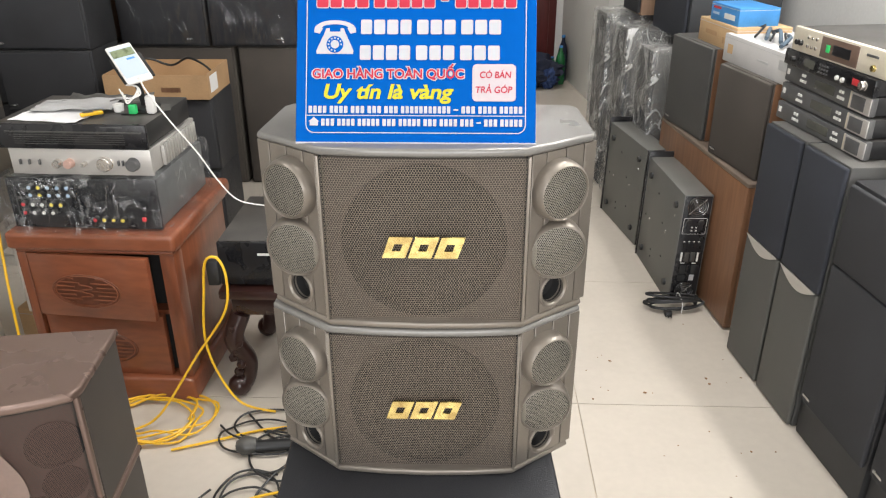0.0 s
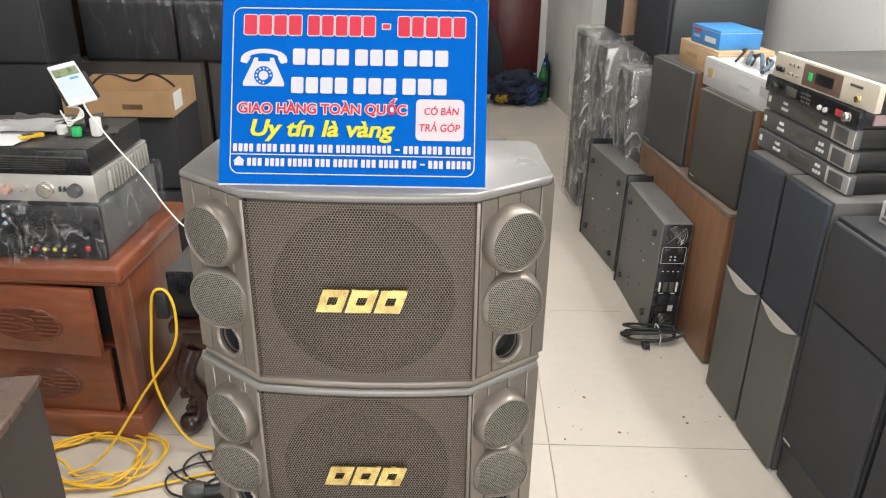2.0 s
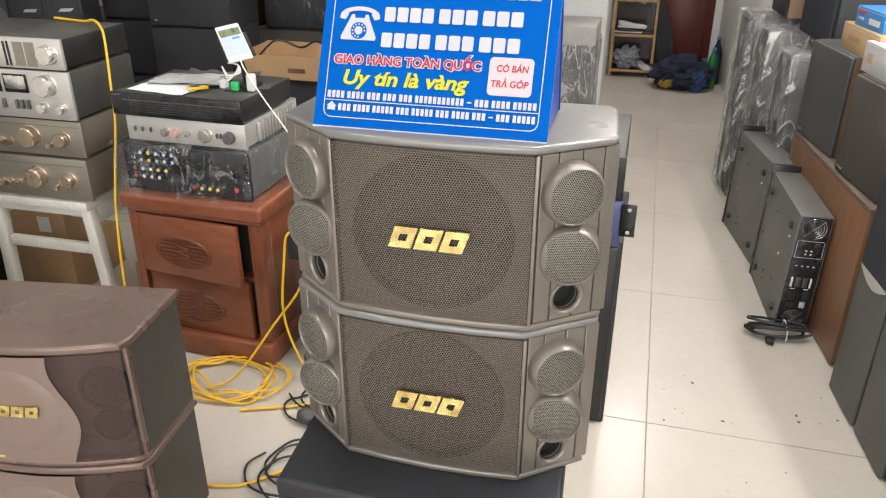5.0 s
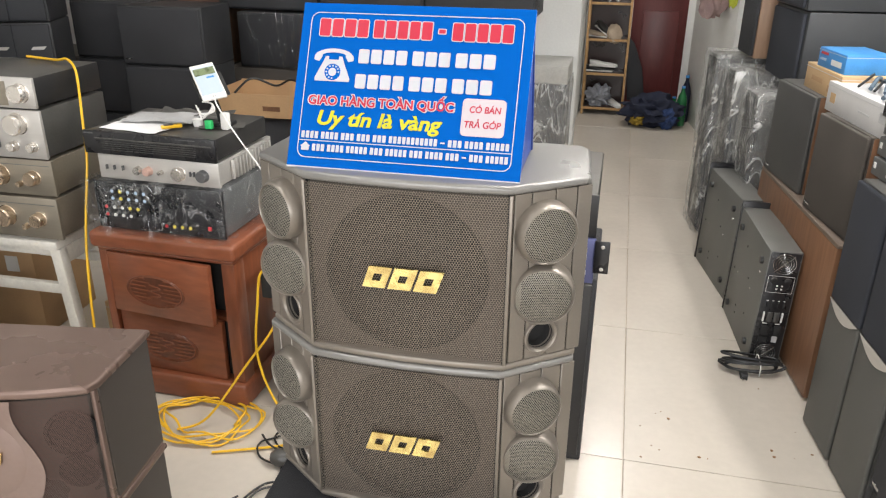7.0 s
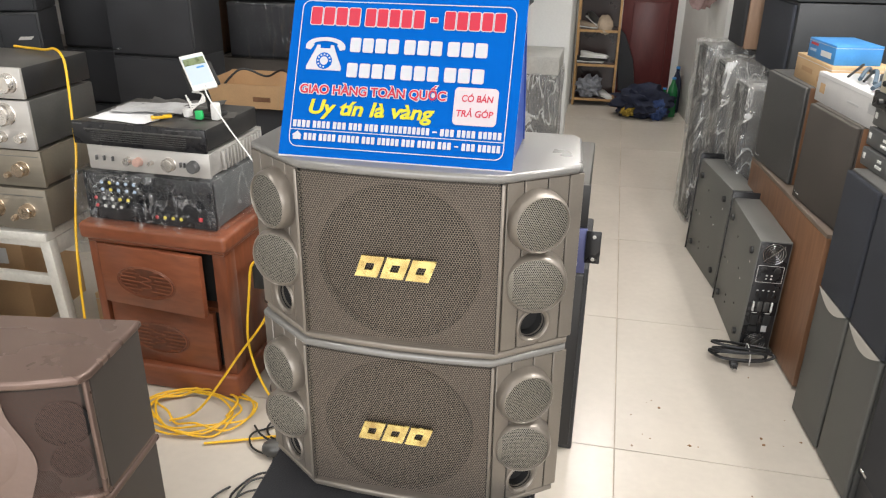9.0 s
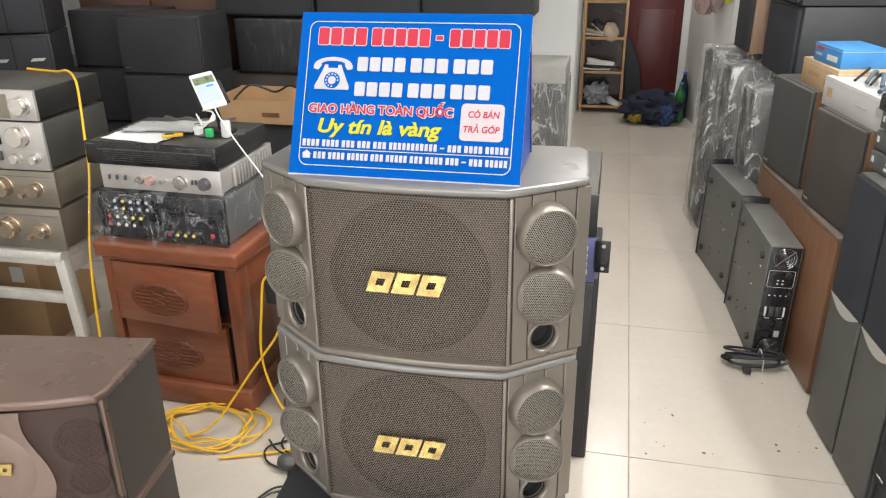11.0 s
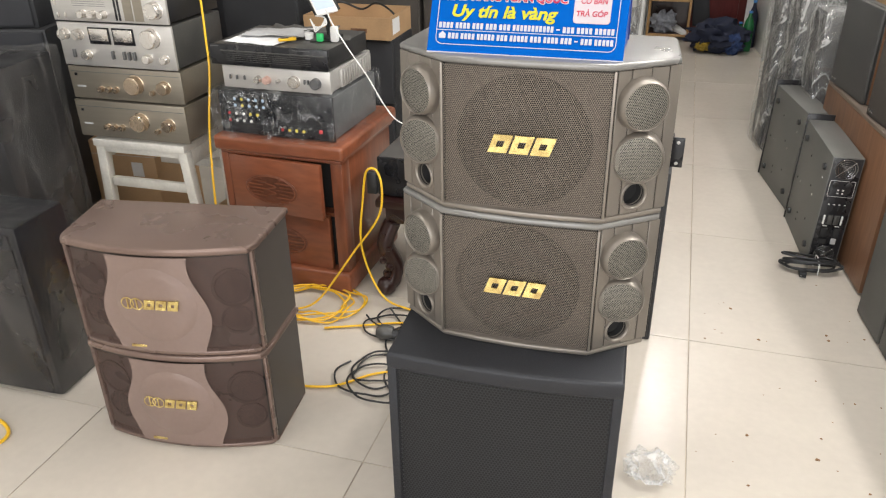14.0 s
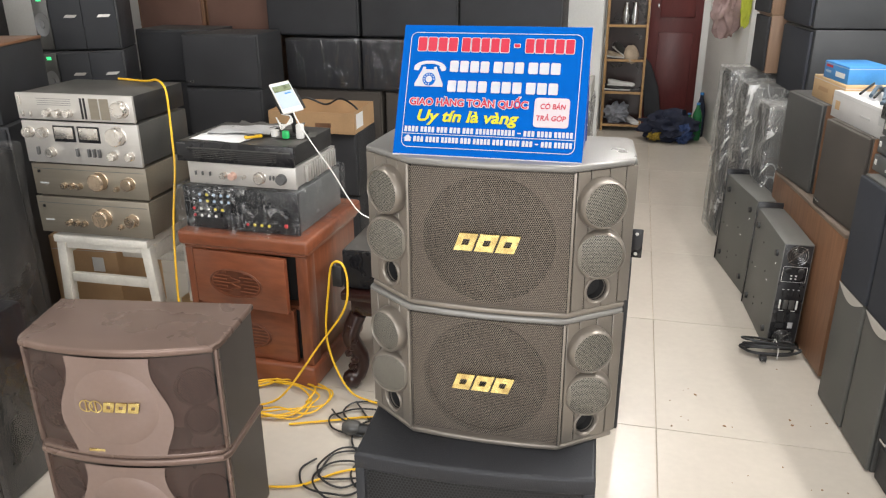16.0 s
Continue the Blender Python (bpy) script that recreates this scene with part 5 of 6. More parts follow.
part("base", bx(-0.035, 0.035, -0.03, 0.03, 0, 0.014, 0.005), M_BLACKRUBBER, hd)
part("green_clamp", bx(-0.022, 0.0, -0.06, -0.044, 0.002, 0.028, 0.004), M_GREEN, hd, "bright green clamp")
part("white_tub", lathe([(0.013, 0), (0.015, 0.02), (0.013, 0.021), (0.0, 0.016)], Matrix.Translation((-0.065, -0.02, 0)), 20), M_WHITE, hd)
part("charger", bx(0.022, 0.046, -0.05, -0.026, 0.0, 0.05, 0.006), M_WHITE, hd, "white charger block")
for k in range(3):
    part("cable_loop", tube([(-0.014 + 0.006 * k, -0.105, 0.082 - 0.008 * k), (0.004, -0.112, 0.06 - 0.007 * k), (0.036 - 0.006 * k, -0.1, 0.066), (0.03, -0.095, 0.086), (0.004, -0.102, 0.092)], 0.0022, 6, 6), M_WHITE, hd)
wc = part("white_cable", tube([(-0.787, 2.012, 0.978), (-0.77, 2.0, 0.945), (-0.72, 2.0, 0.865), (-0.66, 2.0, 0.78), (-0.61, 2.0, 0.695), (-0.56, 2.0, 0.642), (-0.46, 2.01, 0.615), (-0.33, 2.05, 0.53), (-0.26, 2.06, 0.5)], 0.0021, 10, 7), M_WHITE)
tagged(wc, "thin white charging cable hanging from the phone", "cable")

# ---- white stool and hi-fi stack ----
stool = thing("wooden_stool", "worn white painted wooden stool under amplifiers", "stool", pose(-1.555, 1.99, 0, 0, 0, 1))
part("seat", bx(-0.192, 0.186, -0.01, 0.3, 0.462, 0.49, 0.004), M_WHITEPAINT, stool)
for sx in (-0.19, 0.15):
    for sy in (0.0, 0.255):
        bb = bx(sx, sx + 0.036, sy, sy + 0.036, 0, 0.4615, 0.003)
        for v in bb.verts:
            v.co.x += (-1 if sx < 0 else 1) * 0.03 * (1 - v.co.z / 0.469)
        part("leg", bb, M_WHITEPAINT, stool)
part("apron", bx(-0.154, 0.15, 0.004, 0.02, 0.437, 0.4615, 0.002), M_WHITEPAINT, stool)
part("stretcher", bx(-0.156, 0.156, 0.006, 0.028, 0.303, 0.337, 0.002), M_WHITEPAINT, stool)
part("stretcher", bx(-0.156, 0.156, 0.262, 0.284, 0.303, 0.337, 0.002), M_WHITEPAINT, stool)
for sx in (-0.188, 0.168):
    part("side_rail", bx(sx, sx + 0.018, 0.037, 0.254, 0.405, 0.4615, 0.002), M_WHITEPAINT, stool)


def hifi(m, label, face, case, h, kind, foot=0.008):
    t = amp_body("hifi_amplifier", label, m, 0.447, 0.31, h, face, case, "stacked hi-fi units", foot)
    k = h / 0.12
    if kind == "gold":
        front_knob(t, 0.04, 0, h * 0.55, 0.031, 0.03, M_KNOBGOLD)
        front_knob(t, 0.155, 0, h * 0.52, 0.022, 0.026, M_KNOBGOLD)
        for xx in (-0.1, -0.07, -0.04):
            front_knob(t, xx, 0, h * 0.36, 0.0105, 0.018, M_KNOBGOLD)
        front_knob(t, 0.105, 0, h * 0.34, 0.009, 0.016, M_KNOBGOLD)
        part("power_button", bx(-0.2, -0.19, -0.004, 0.0, h * 0.72, h * 0.72 + 0.01, 0.002), M_FACEBLACK, t)
        part("groove", bx(-0.215, 0.215, -0.0008, 0.0, h * 0.84, h * 0.84 + 0.002, 0), M_FACEGREY, t)
        part("nameplate", bx(-0.2, -0.165, -0.001, 0.0, h * 0.38, h * 0.38 + 0.006, 0), M_GREYPAPER, t)
    elif kind == "meter":
        for x0 in (-0.1, -0.005):
            fr = part("meter_frame", bx(x0, x0 + 0.084, -0.004, 0.0, 0.082, 0.138, 0.002), M_FACEBLACK, t)
            part("meter_glass", bx(x0 + 0.006, x0 + 0.078, -0.0052, -0.003, 0.093, 0.133, 0.001), M_KNOBSILVER, fr, "pale meter dial")
        front_knob(t, 0.145, 0, 0.11, 0.031, 0.03, M_KNOBSILVER)
        for xx in (-0.195, -0.14):
            front_knob(t, xx, 0, 0.112, 0.018, 0.024, M_KNOBSILVER)
        for xx, zz, r in ((-0.12, 0.044, 0.016), (0.12, 0.042, 0.015), (0.185, 0.042, 0.014)):
            front_knob(t, xx, 0, zz, r, 0.022, M_KNOBSILVER)
        for xx in (-0.17, -0.015, 0.03, 0.05, 0.07):
            part("switch", bx(xx - 0.004, xx + 0.004, -0.012, 0.0, 0.034, 0.062, 0.002), M_FACEGREY, t)
    else:
        for xx in (-0.1, -0.06, -0.02):
            front_knob(t, xx, 0, 0.03, 0.013, 0.024, M_KNOBSILVER)
        front_knob(t, 0.18, 0, 0.05, 0.027, 0.028, M_KNOBSILVER)
        for x0 in (0.025, 0.038):
            part("meter_slot", bx(x0, x0 + 0.008, -0.001, 0.0005, 0.012, 0.082, 0), M_FACEBLACK, t)
        for x0 in (0.06, 0.1):
            part("tuning_window", bx(x0, x0 + 0.034, -0.0012, 0.0005, 0.012, 0.082, 0), M_CHAMPGOLD, t)
        for k2, x0 in enumerate((-0.21, -0.205, -0.175)):
            part("slide_switch", bx(x0, x0 + 0.007, -0.006, 0.0, 0.055 if k2 == 0 else 0.014, 0.085 if k2 == 0 else 0.032, 0.001), M_KNOBSILVER, t)
        for k2 in range(4):
            part("scale_line", bx(-0.14, -0.01, -0.0008, 0.0, 0.055 + 0.007 * k2, 0.0562 + 0.007 * k2, 0), M_FACEGREY, t)
    return t


hifi(pose(-1.562, 1.982, 0.4905, 0, 0, 0.8), "brushed champagne hi-fi amplifier with gold knobs", M_CHAMPGOLD, M_CHAMPGOLD, 0.1435, "gold", 0.016)
hifi(pose(-1.561, 1.99, 0.6345, 0, 0, 1.2), "brushed champagne hi-fi amplifier with gold knobs", M_CHAMPGOLD, M_CHAMPGOLD, 0.118, "gold")
hifi(pose(-1.562, 1.984, 0.753, 0, 0, 0.8), "silver hi-fi power amplifier with twin meters", M_SILVER, M_AMPGREY, 0.151, "meter")
hifi(pose(-1.564, 1.982, 0.9045, 0, 0, 0.6), "slim silver hi-fi tuner amplifier with black case", M_SILVER, M_AMPBLACK, 0.094, "thin")
yc = part("yellow_cable", tube([(-1.6, 2.285, 1.004), (-1.51, 2.265, 1.003), (-1.44, 2.23, 1.008), (-1.385, 2.2, 1.018), (-1.34, 2.17, 1.005), (-1.318, 2.15, 0.965), (-1.288, 2.1, 0.827), (-1.28, 2.08, 0.732), (-1.276, 2.03, 0.583), (-1.25, 1.97, 0.481), (-1.236, 1.93, 0.311), (-1.22, 1.9, 0.1), (-1.16, 1.87, 0.01), (-1.0, 1.85, 0.008)], 0.004, 10, 8), M_YELLOW)
tagged(yc, "yellow extension cable hanging from the hi-fi stack", "cable")

# clutter under and behind the stool
printed_box("carton_box", "brown cardboard box standing behind the stool", pose(-1.85, 2.2, 0, 0, 0, 3), 0.34, 0.3, 0.39, M_CARTON, [(0.06, 0.11, 0.25, 0.31, M_WHITE)])
printed_box("carton_box", "flat pale carton on the floor beside the stool", pose(-1.33, 2.22, 0, 0, 0, -4), 0.2, 0.25, 0.16, M_CARTONLITE, [(-0.05, 0.03, 0.04, 0.06, M_RED)])
printed_box("white_box", "pale dusty appliance beside the stool", pose(-1.31, 2.2, 0.1605, 0, 0, -3), 0.13, 0.25, 0.3, M_WHITEPAINT, [(-0.04, 0.04, 0.2, 0.24, M_AMPGREY), (-0.04, 0.04, 0.1, 0.14, M_GREYPAPER)])

# ---- dark cabinets at the left ----
tall = box_speaker("tower_speaker", "tall black loudspeaker beside the hi-fi stack", pose(-2.13, 2.02, 0, 0, 0, 14), 0.4, 0.42, 0.85, M_BLACKVINYL, M_DARKFABRIC, "dark loudspeakers by the side wall", logo=False)
trimmed = box_speaker("wood_trimmed_speaker", "black loudspeaker with thin wooden edge on a tower", pose(-2.17, 2.03, 0.851, 0, 0, 14), 0.42, 0.4, 0.27, M_BLACKVINYL, M_DARKFABRIC, "dark loudspeakers by the side wall", margin=0.012, top=0.02)
part("wood_edge", bx(-0.213, 0.213, -0.002, 0.4, 0.2705, 0.282, 0.003), M_WALNUT, trimmed, "thin walnut top edge")
near_dark = thing("wrapped_speaker", "black loudspeaker under thin dusty plastic film", "loudspeaker", pose(-1.64, 1.17, 0, 0, 0, 2), "dark loudspeakers by the side wall")
part("cabinet", bx(-0.3, 0.3, 0.01, 0.2, 0, 0.545, 0.012), M_BLACKGLOSS, near_dark)
part("grille", bx(-0.28, 0.28, 0.0, 0.0105, 0.02, 0.525, 0.004), M_BLACKGLOSS, near_dark)
part("gold_tag", bx(0.02, 0.06, -0.004, 0.0, 0.2, 0.23, 0.001), M_GOLD, near_dark)
part("white_tag", bx(0.045, 0.06, -0.0045, 0.0, 0.15, 0.185, 0.001), M_WHITE, near_dark)
part("film", crumpled(-0.305, 0.305, -0.006, 0.205, 0.004, 0.549, 0.004, 20, 7, 5), M_WRAPDARK, near_dark, "loose clear film")
far_dark = thing("wrapped_speaker", "black loudspeaker under loose clear film", "loudspeaker", pose(-2.02, 1.62, 0, 0, 0, 8), "dark loudspeakers by the side wall")
part("cabinet", bx(-0.25, 0.22, 0.0, 0.34, 0, 0.8, 0.008), M_BLACKGLOSS, far_dark)
part("film", crumpled(-0.255, 0.225, -0.004, 0.345, 0.004, 0.804, 0.012, 20, 7, 9), M_WRAPMID, far_dark)


def pro_speaker(m):
    t = thing("pro_speaker", "black wedge-shaped stage loudspeaker with silver nameplates", "loudspeaker", m, "stacked stage loudspeakers")
    part("cabinet", bx(-0.19, 0.18, 0.03, 0.3, 0, 0.26, 0.006), M_BLACKVINYL, t)
    for s, px in ((-1, -0.045), (1, 0.1)):
        fm = pose(px, 0.012, 0, 0, 0, s * 7)
        bb = bx(-0.072, 0.072, 0, 0.016, 0.008, 0.252, 0.004)
        bb.transform(fm)
        part("grille", bb, M_PROCLOTH, t)
        part("nameplate", prism(hexagonish(0.052, 0.013, 0.012, 0.001), 0, 0.003, 0.0005, 1, fm @ Matrix.Translation((0.02, -0.0005, 0.155)) @ FRONT), M_SILVER, t, "silver slanted nameplate")
    part("horn_plate", bx(-0.188, -0.122, 0.02, 0.03, 0.008, 0.252, 0.004), M_AMPGREY, t)
    part("horn", lathe([(0.026, 0.0), (0.028, 0.006), (0.021, 0.004), (0.01, 0.001), (0.009, 0.006), (0, 0.007)], on_front(-0.155, 0.02, 0.12) @ Matrix.Diagonal((1.1, 1.9, 1, 1)), 28), M_FACEGREY, t)
    part("green_lamp", bx(-0.165, -0.145, 0.016, 0.02, 0.222, 0.236, 0.001), glow("green_indicator", (0.05, 0.8, 0.25), 1.0), t, "lit green indicator")
    return t


pro = pro_speaker(pose(-2.27, 2.95, 0.75, 0, 0, 22))
for zz in (0.226, 0.488, 1.012, 1.274):
    copy_thing(pro, pose(-2.27, 2.95, zz, 0, 0, 22))
rounded_box("wooden_plinth", "low dark plinth under the stage loudspeakers", "plinth", pose(-2.27, 2.95, 0, 0, 0, 22), 0.36, 0.3, 0.2255, M_DARKROSE)
box_speaker("large_speaker", "large dark loudspeaker behind the stage loudspeakers", pose(-2.85, 2.55, 0, 0, 0, 12), 0.5, 0.4, 1.45, M_BLACKVINYL, M_DARKFABRIC, logo=False)

# ---- back row ----
low_a = box_speaker("shelf_speaker", "black loudspeaker stacked in the back row", pose(-1.765, 3.3, 0, 0, 0, 0), 0.42, 0.28, 0.265, M_BLACKVINYL, M_DARKFABRIC, "black loudspeakers in the back row", logo=True)
for zz in (0.266, 0.532, 0.798):
    copy_thing(low_a, pose(-1.765 + 0.006 * zz, 3.3, zz, 0, 0, 0.5))
low_b = box_speaker("shelf_speaker", "black loudspeaker stacked in the back row", pose(-2.1, 3.42, 0, 0, 0, 0), 0.42, 0.28, 0.266, M_BLACKVINYL, M_DARKFABRIC, "black loudspeakers in the back row", logo=False)
for zz in (0.267, 0.534, 0.801):
    copy_thing(low_b, pose(-2.1, 3.42, zz, 0, 0, -0.5))
stand_a = box_speaker("shelf_speaker", "black loudspeaker under an open carton", pose(-1.2, 3.16, 0, 0, 0, 0), 0.38, 0.28, 0.316, M_BLACKVINYL, M_DARKFABRIC, "black loudspeakers under the carton")
copy_thing(stand_a, pose(-1.195, 3.16, 0.317, 0, 0, 0.6))
oc = thing("open_carton", "open brown cardboard box with cables inside", "box", pose(-1.22, 3.13, 0.6335, 0, 0, 1))
part("bottom", bx(-0.215, 0.215, 0, 0.3, 0, 0.004, 0), M_CARTON, oc)
for x0, x1, y0, y1, h in ((-0.215, 0.215, 0, 0.004, 0.1), (-0.215, 0.215, 0.296, 0.3, 0.105), (-0.215, -0.211, 0.0045, 0.2955, 0.1), (0.211, 0.215, 0.0045, 0.2955, 0.105)):
    part("side_wall", bx(x0, x1, y0, y1, 0.0045, h, 0), M_CARTON, oc)
part("label", bx(0.21505, 0.21515, 0.03, 0.13, 0.02, 0.09, 0), M_PAPER, oc)
part("print_mark", bx(0.02, 0.1, -0.001, 0.0005, 0.03, 0.05, 0), M_WALNUT, oc)
part("loose_cable", tube([(-0.2, 0.1, 0.03), (-0.1, 0.15, 0.135), (0.0, 0.2, 0.1), (0.1, 0.15, 0.14), (0.2, 0.1, 0.1), (0.15, 0.2, 0.03)], 0.005, 8), M_BLACKRUBBER, oc)
# large brown cabinets and wrapped loudspeakers on them
brown_box = box_speaker("large_speaker", "large dark brown floor loudspeaker cabinet", pose(-0.78, 3.86, 0, 0, 0, 0), 0.62, 0.4, 0.715, M_BROWNCLOTH, M_BROWNCLOTH, "large brown cabinets in the back row", logo=False)
copy_thing(brown_box, pose(-1.42, 3.86, 0, 0, 0, 0))
copy_thing(brown_box, pose(-2.06, 3.88, 0, 0, 0, 0))
copy_thing(brown_box, pose(-2.7, 3.9, 0, 0, 0, 0))


def wrapped_box(m, w, d, h):
    t = thing("wrapped_speaker", "black loudspeaker wrapped in shiny clear film", "loudspeaker", m, "wrapped loudspeakers in the back row")
    part("cabinet", bx(-w / 2, w / 2, 0.012, d, 0, h, 0.006), M_BLACKVINYL, t)
    part("grille", bx(-w / 2 + 0.01, w / 2 - 0.01, 0, 0.0125, 0.01, h - 0.01, 0.005), M_DARKFABRIC, t)
    part("logo_plate", bx(-0.03 + w * 0.3, 0.01 + w * 0.3, -0.003, 0.001, 0.035, 0.042, 0.001), M_STEEL, t)
    part("film", crumpled(-w / 2 - 0.004, w / 2 + 0.004, -0.004, d, 0.003, h, 0.008, 24, 13, w), M_WRAPDARK, t, "clear film with shiny folds")
    return t


wrapped_pair = wrapped_box(pose(-1.44, 3.84, 0.716), 0.44, 0.34, 0.275)
copy_thing(wrapped_pair, pose(-0.99, 3.84, 0.716, 0, 0, 0))
copy_thing(wrapped_pair, pose(-0.53, 3.84, 0.716, 0, 0, 0))
dark_top = box_speaker("large_speaker", "dark loudspeaker on the wrapped ones", pose(-1.5, 3.87, 1.003, 0, 0, 0), 0.54, 0.36, 0.62, M_BLACKVINYL, M_DARKFABRIC, "dark loudspeakers in the top row", logo=False)
copy_thing(dark_top, pose(-0.945, 3.87, 1.003, 0, 0, 0))
copy_thing(dark_top, pose(-0.4, 3.87, 1.003, 0, 0, 0))
brown_top = box_speaker("tower_speaker", "tall brown loudspeaker with reddish wooden edges", pose(-2.4, 3.92, 0.716, 0, 0, 0), 0.43, 0.36, 0.9, M_WALNUT, mat("red_brown_cloth", (0.14, 0.075, 0.056), 0.85, 0, 0.15, 5, 500, 0.4), "tall brown loudspeakers", logo=False, margin=0.018)
copy_thing(brown_top, pose(-1.96, 3.92, 0.716, 0, 0, 0))

# wrapped box before the back wall's end
wb = thing("wrapped_box", "grey box strapped with shiny black stretch film", "box", pose(-0.2, 4.42, 0))
part("carton", bx(-0.26, 0.2, 0, 0.36, 0, 0.6, 0.006), M_BLACKVINYL, wb)
part("lid", bx(-0.27, 0.21, -0.01, 0.37, 0.6005, 0.70, 0.006), mat("dusty_lid", (0.42, 0.41, 0.38), 0.6, 0, 0.2, 8), wb, "dusty pale lid")
part("film", crumpled(-0.27, 0.21, -0.01, 0.37, 0.004, 0.6, 0.008, 26, 12, 3), M_WRAPHEAVY, wb)

# ---- corridor ----
rackm = thing("shoe_shelf", "open wooden shoe shelf with pale edges, full of shoes and bags", "shelf", pose(0, 0, 0))
for x0 in (0.0, 0.318):
    part("upright", bx(x0, x0 + 0.018, 6.4, 6.42, 0.0, 1.5, 0.003), M_PINE, rackm)
    part("upright", bx(x0, x0 + 0.018, 6.57, 6.59, 0.0, 1.5, 0.003), M_PINE, rackm)
part("back_panel", bx(0.0, 0.336, 6.591, 6.598, 0.0, 1.5, 0), M_DARKROSE, rackm)
SHELVES = (0.06, 0.335, 0.6, 0.875, 1.15, 1.45)
for z in SHELVES:
    part("shelf_board", bx(0.019, 0.317, 6.405, 6.59, z - 0.02, z, 0.002), M_DARKROSE, rackm)
    part("shelf_edge", bx(0.019, 0.317, 6.398, 6.4045, z - 0.02, z, 0.001), M_PINE, rackm)


def lump(name, label, category, m, sx, sy, sz, material, rough=0.35, freq=9.0, seed=0.0):
    b = bmesh.new()
    bmesh.ops.create_icosphere(b, subdivisions=4, radius=1)
    for v in b.verts:
        k = 1 + rough * noise.noise(Vector((v.co.x * 2, v.co.y * 2, v.co.z * 2 + seed)) * freq * 0.2) + 0.25 * rough * noise.noise(v.co * freq + Vector((seed, 0, 0)))
        v.co = (v.co.x * sx * k, v.co.y * sy * k, max(0.0, sz + v.co.z * sz * k))
    ob = part(name, b, material, sharp=60)
    ob.matrix_basis = m
    return tagged(ob, label, category)


def shoe(m, material, label):
    b = bmesh.new()
    bmesh.ops.create_icosphere(b, subdivisions=3, radius=1)
    for v in b.verts:
        x, y, z = v.co
        w = 0.036 * (1 - 0.25 * (y < 0) * abs(y))
        v.co = (x * w, y * 0.115, 0.018 + z * 0.018 + (0.028 * max(0, y) if z > 0 else 0))
    t = thing("shoe", label, "shoe", m, "shoes on the shelf")
    part("upper", b, material, t)
    part("sole", bx(-0.034, 0.034, -0.11, 0.11, 0, 0.012, 0.006), M_WHITE, t)
    return t


shoe(pose(0.1, 6.5, 0.601, 0, 0, 60), M_BEIGE, "striped beige slipper on the shelf")
shoe(pose(0.14, 6.5, 0.64, 20, 0, 40), M_AMPBLACK, "dark striped sandal on the shelf")
lump("hat", "cream coloured hat leaning on a shelf", "hat", pose(0.21, 6.47, 0.62, 60, 0, 10), 0.06, 0.08, 0.03, M_BEIGE, 0.15)
shoe(pose(0.12, 6.48, 0.336, 0, 0, 85), M_AMPBLACK, "black shoe on the shelf")
shoe(pose(0.15, 6.47, 0.375, 0, 0, 80), M_WHITE, "white shoe on the shelf")
shoe(pose(0.26, 6.49, 0.061, 0, 0, 30), M_WHITE, "white sports shoe on the bottom shelf")
lump("cloth_bag", "crumpled grey cloth bag on the bottom shelf", "bag", pose(0.13, 6.48, 0.061), 0.1, 0.06, 0.08, M_GREYCLOTH, 0.6, 9, 3)
for xx in (0.15, 0.22):
    ob = part("metal_bottle", lathe([(0.027, 0), (0.027, 0.09), (0.02, 0.13), (0.012, 0.15), (0.012, 0.17), (0, 0.17)], Matrix.Translation((xx, 6.47, 0.876)), 20), M_STEEL)
    tagged(ob, "shiny steel bottle on a shelf", "bottle", "bottles on the shelf")
lump("travel_bag", "dark blue and yellow bag heaped on the corridor floor", "bag", pose(0.55, 6.12, 0), 0.2, 0.13, 0.12, M_NAVY, 0.6, 8, 1)
lump("yellow_cloth", "yellow cloth showing on the dark bag", "cloth", pose(0.45, 6.03, 0.02), 0.05, 0.03, 0.035, mat("mustard_cloth", (0.3, 0.2, 0.02), 0.8, 0, 0.4, 30), 0.6, 9, 5)
lump("blue_cloth", "blue cloth bundle beside the bag", "cloth", pose(0.66, 6.04, 0), 0.06, 0.05, 0.08, mat("dull_blue_cloth", (0.03, 0.06, 0.17), 0.8, 0, 0.4, 30), 0.6, 9, 8)
tagged(part("dark_coat", prism([(0.36, 0), (0.5, 0), (0.46, 0.25), (0.38, 0.45), (0.33, 0.5), (0.33, 0.3)], 0, 0.05, 0.015, 2, Matrix.Translation((0.0, 6.6, 0.1)) @ FRONT), M_DARKFABRIC), "dark garment hanging down beside the door", "coat")
for xx, yy, h, mm in ((0.77, 6.2, 0.3, M_GLASSGREEN), (0.8, 6.33, 0.36, M_NAVY), (0.715, 6.28, 0.2, M_GLASSGREEN)):
    t = thing("bottle", "green plastic bottle standing on the corridor floor" if mm is M_GLASSGREEN else "dark blue tall tin standing on the corridor floor", "bottle", pose(xx, yy, 0), "bottles in the corridor")
    part("bottle_body", lathe([(0.0, 0), (0.036, 0.002), (0.038, 0.02), (0.038, h * 0.62), (0.03, h * 0.75), (0.013, h * 0.88), (0.013, h * 0.95), (0, h * 0.95)], None, 20), mm, t)
    part("cap", lathe([(0.015, h * 0.95), (0.015, h), (0, h)], None, 14), M_BLUEBOX, t)
hb = lump("hanging_bag", "pink and grey cloth bag hanging on the corridor wall", "bag", ROW @ pose(0.29, 3.3, 0.86), 0.09, 0.11, 0.2, M_PINK, 0.5, 8, 2)
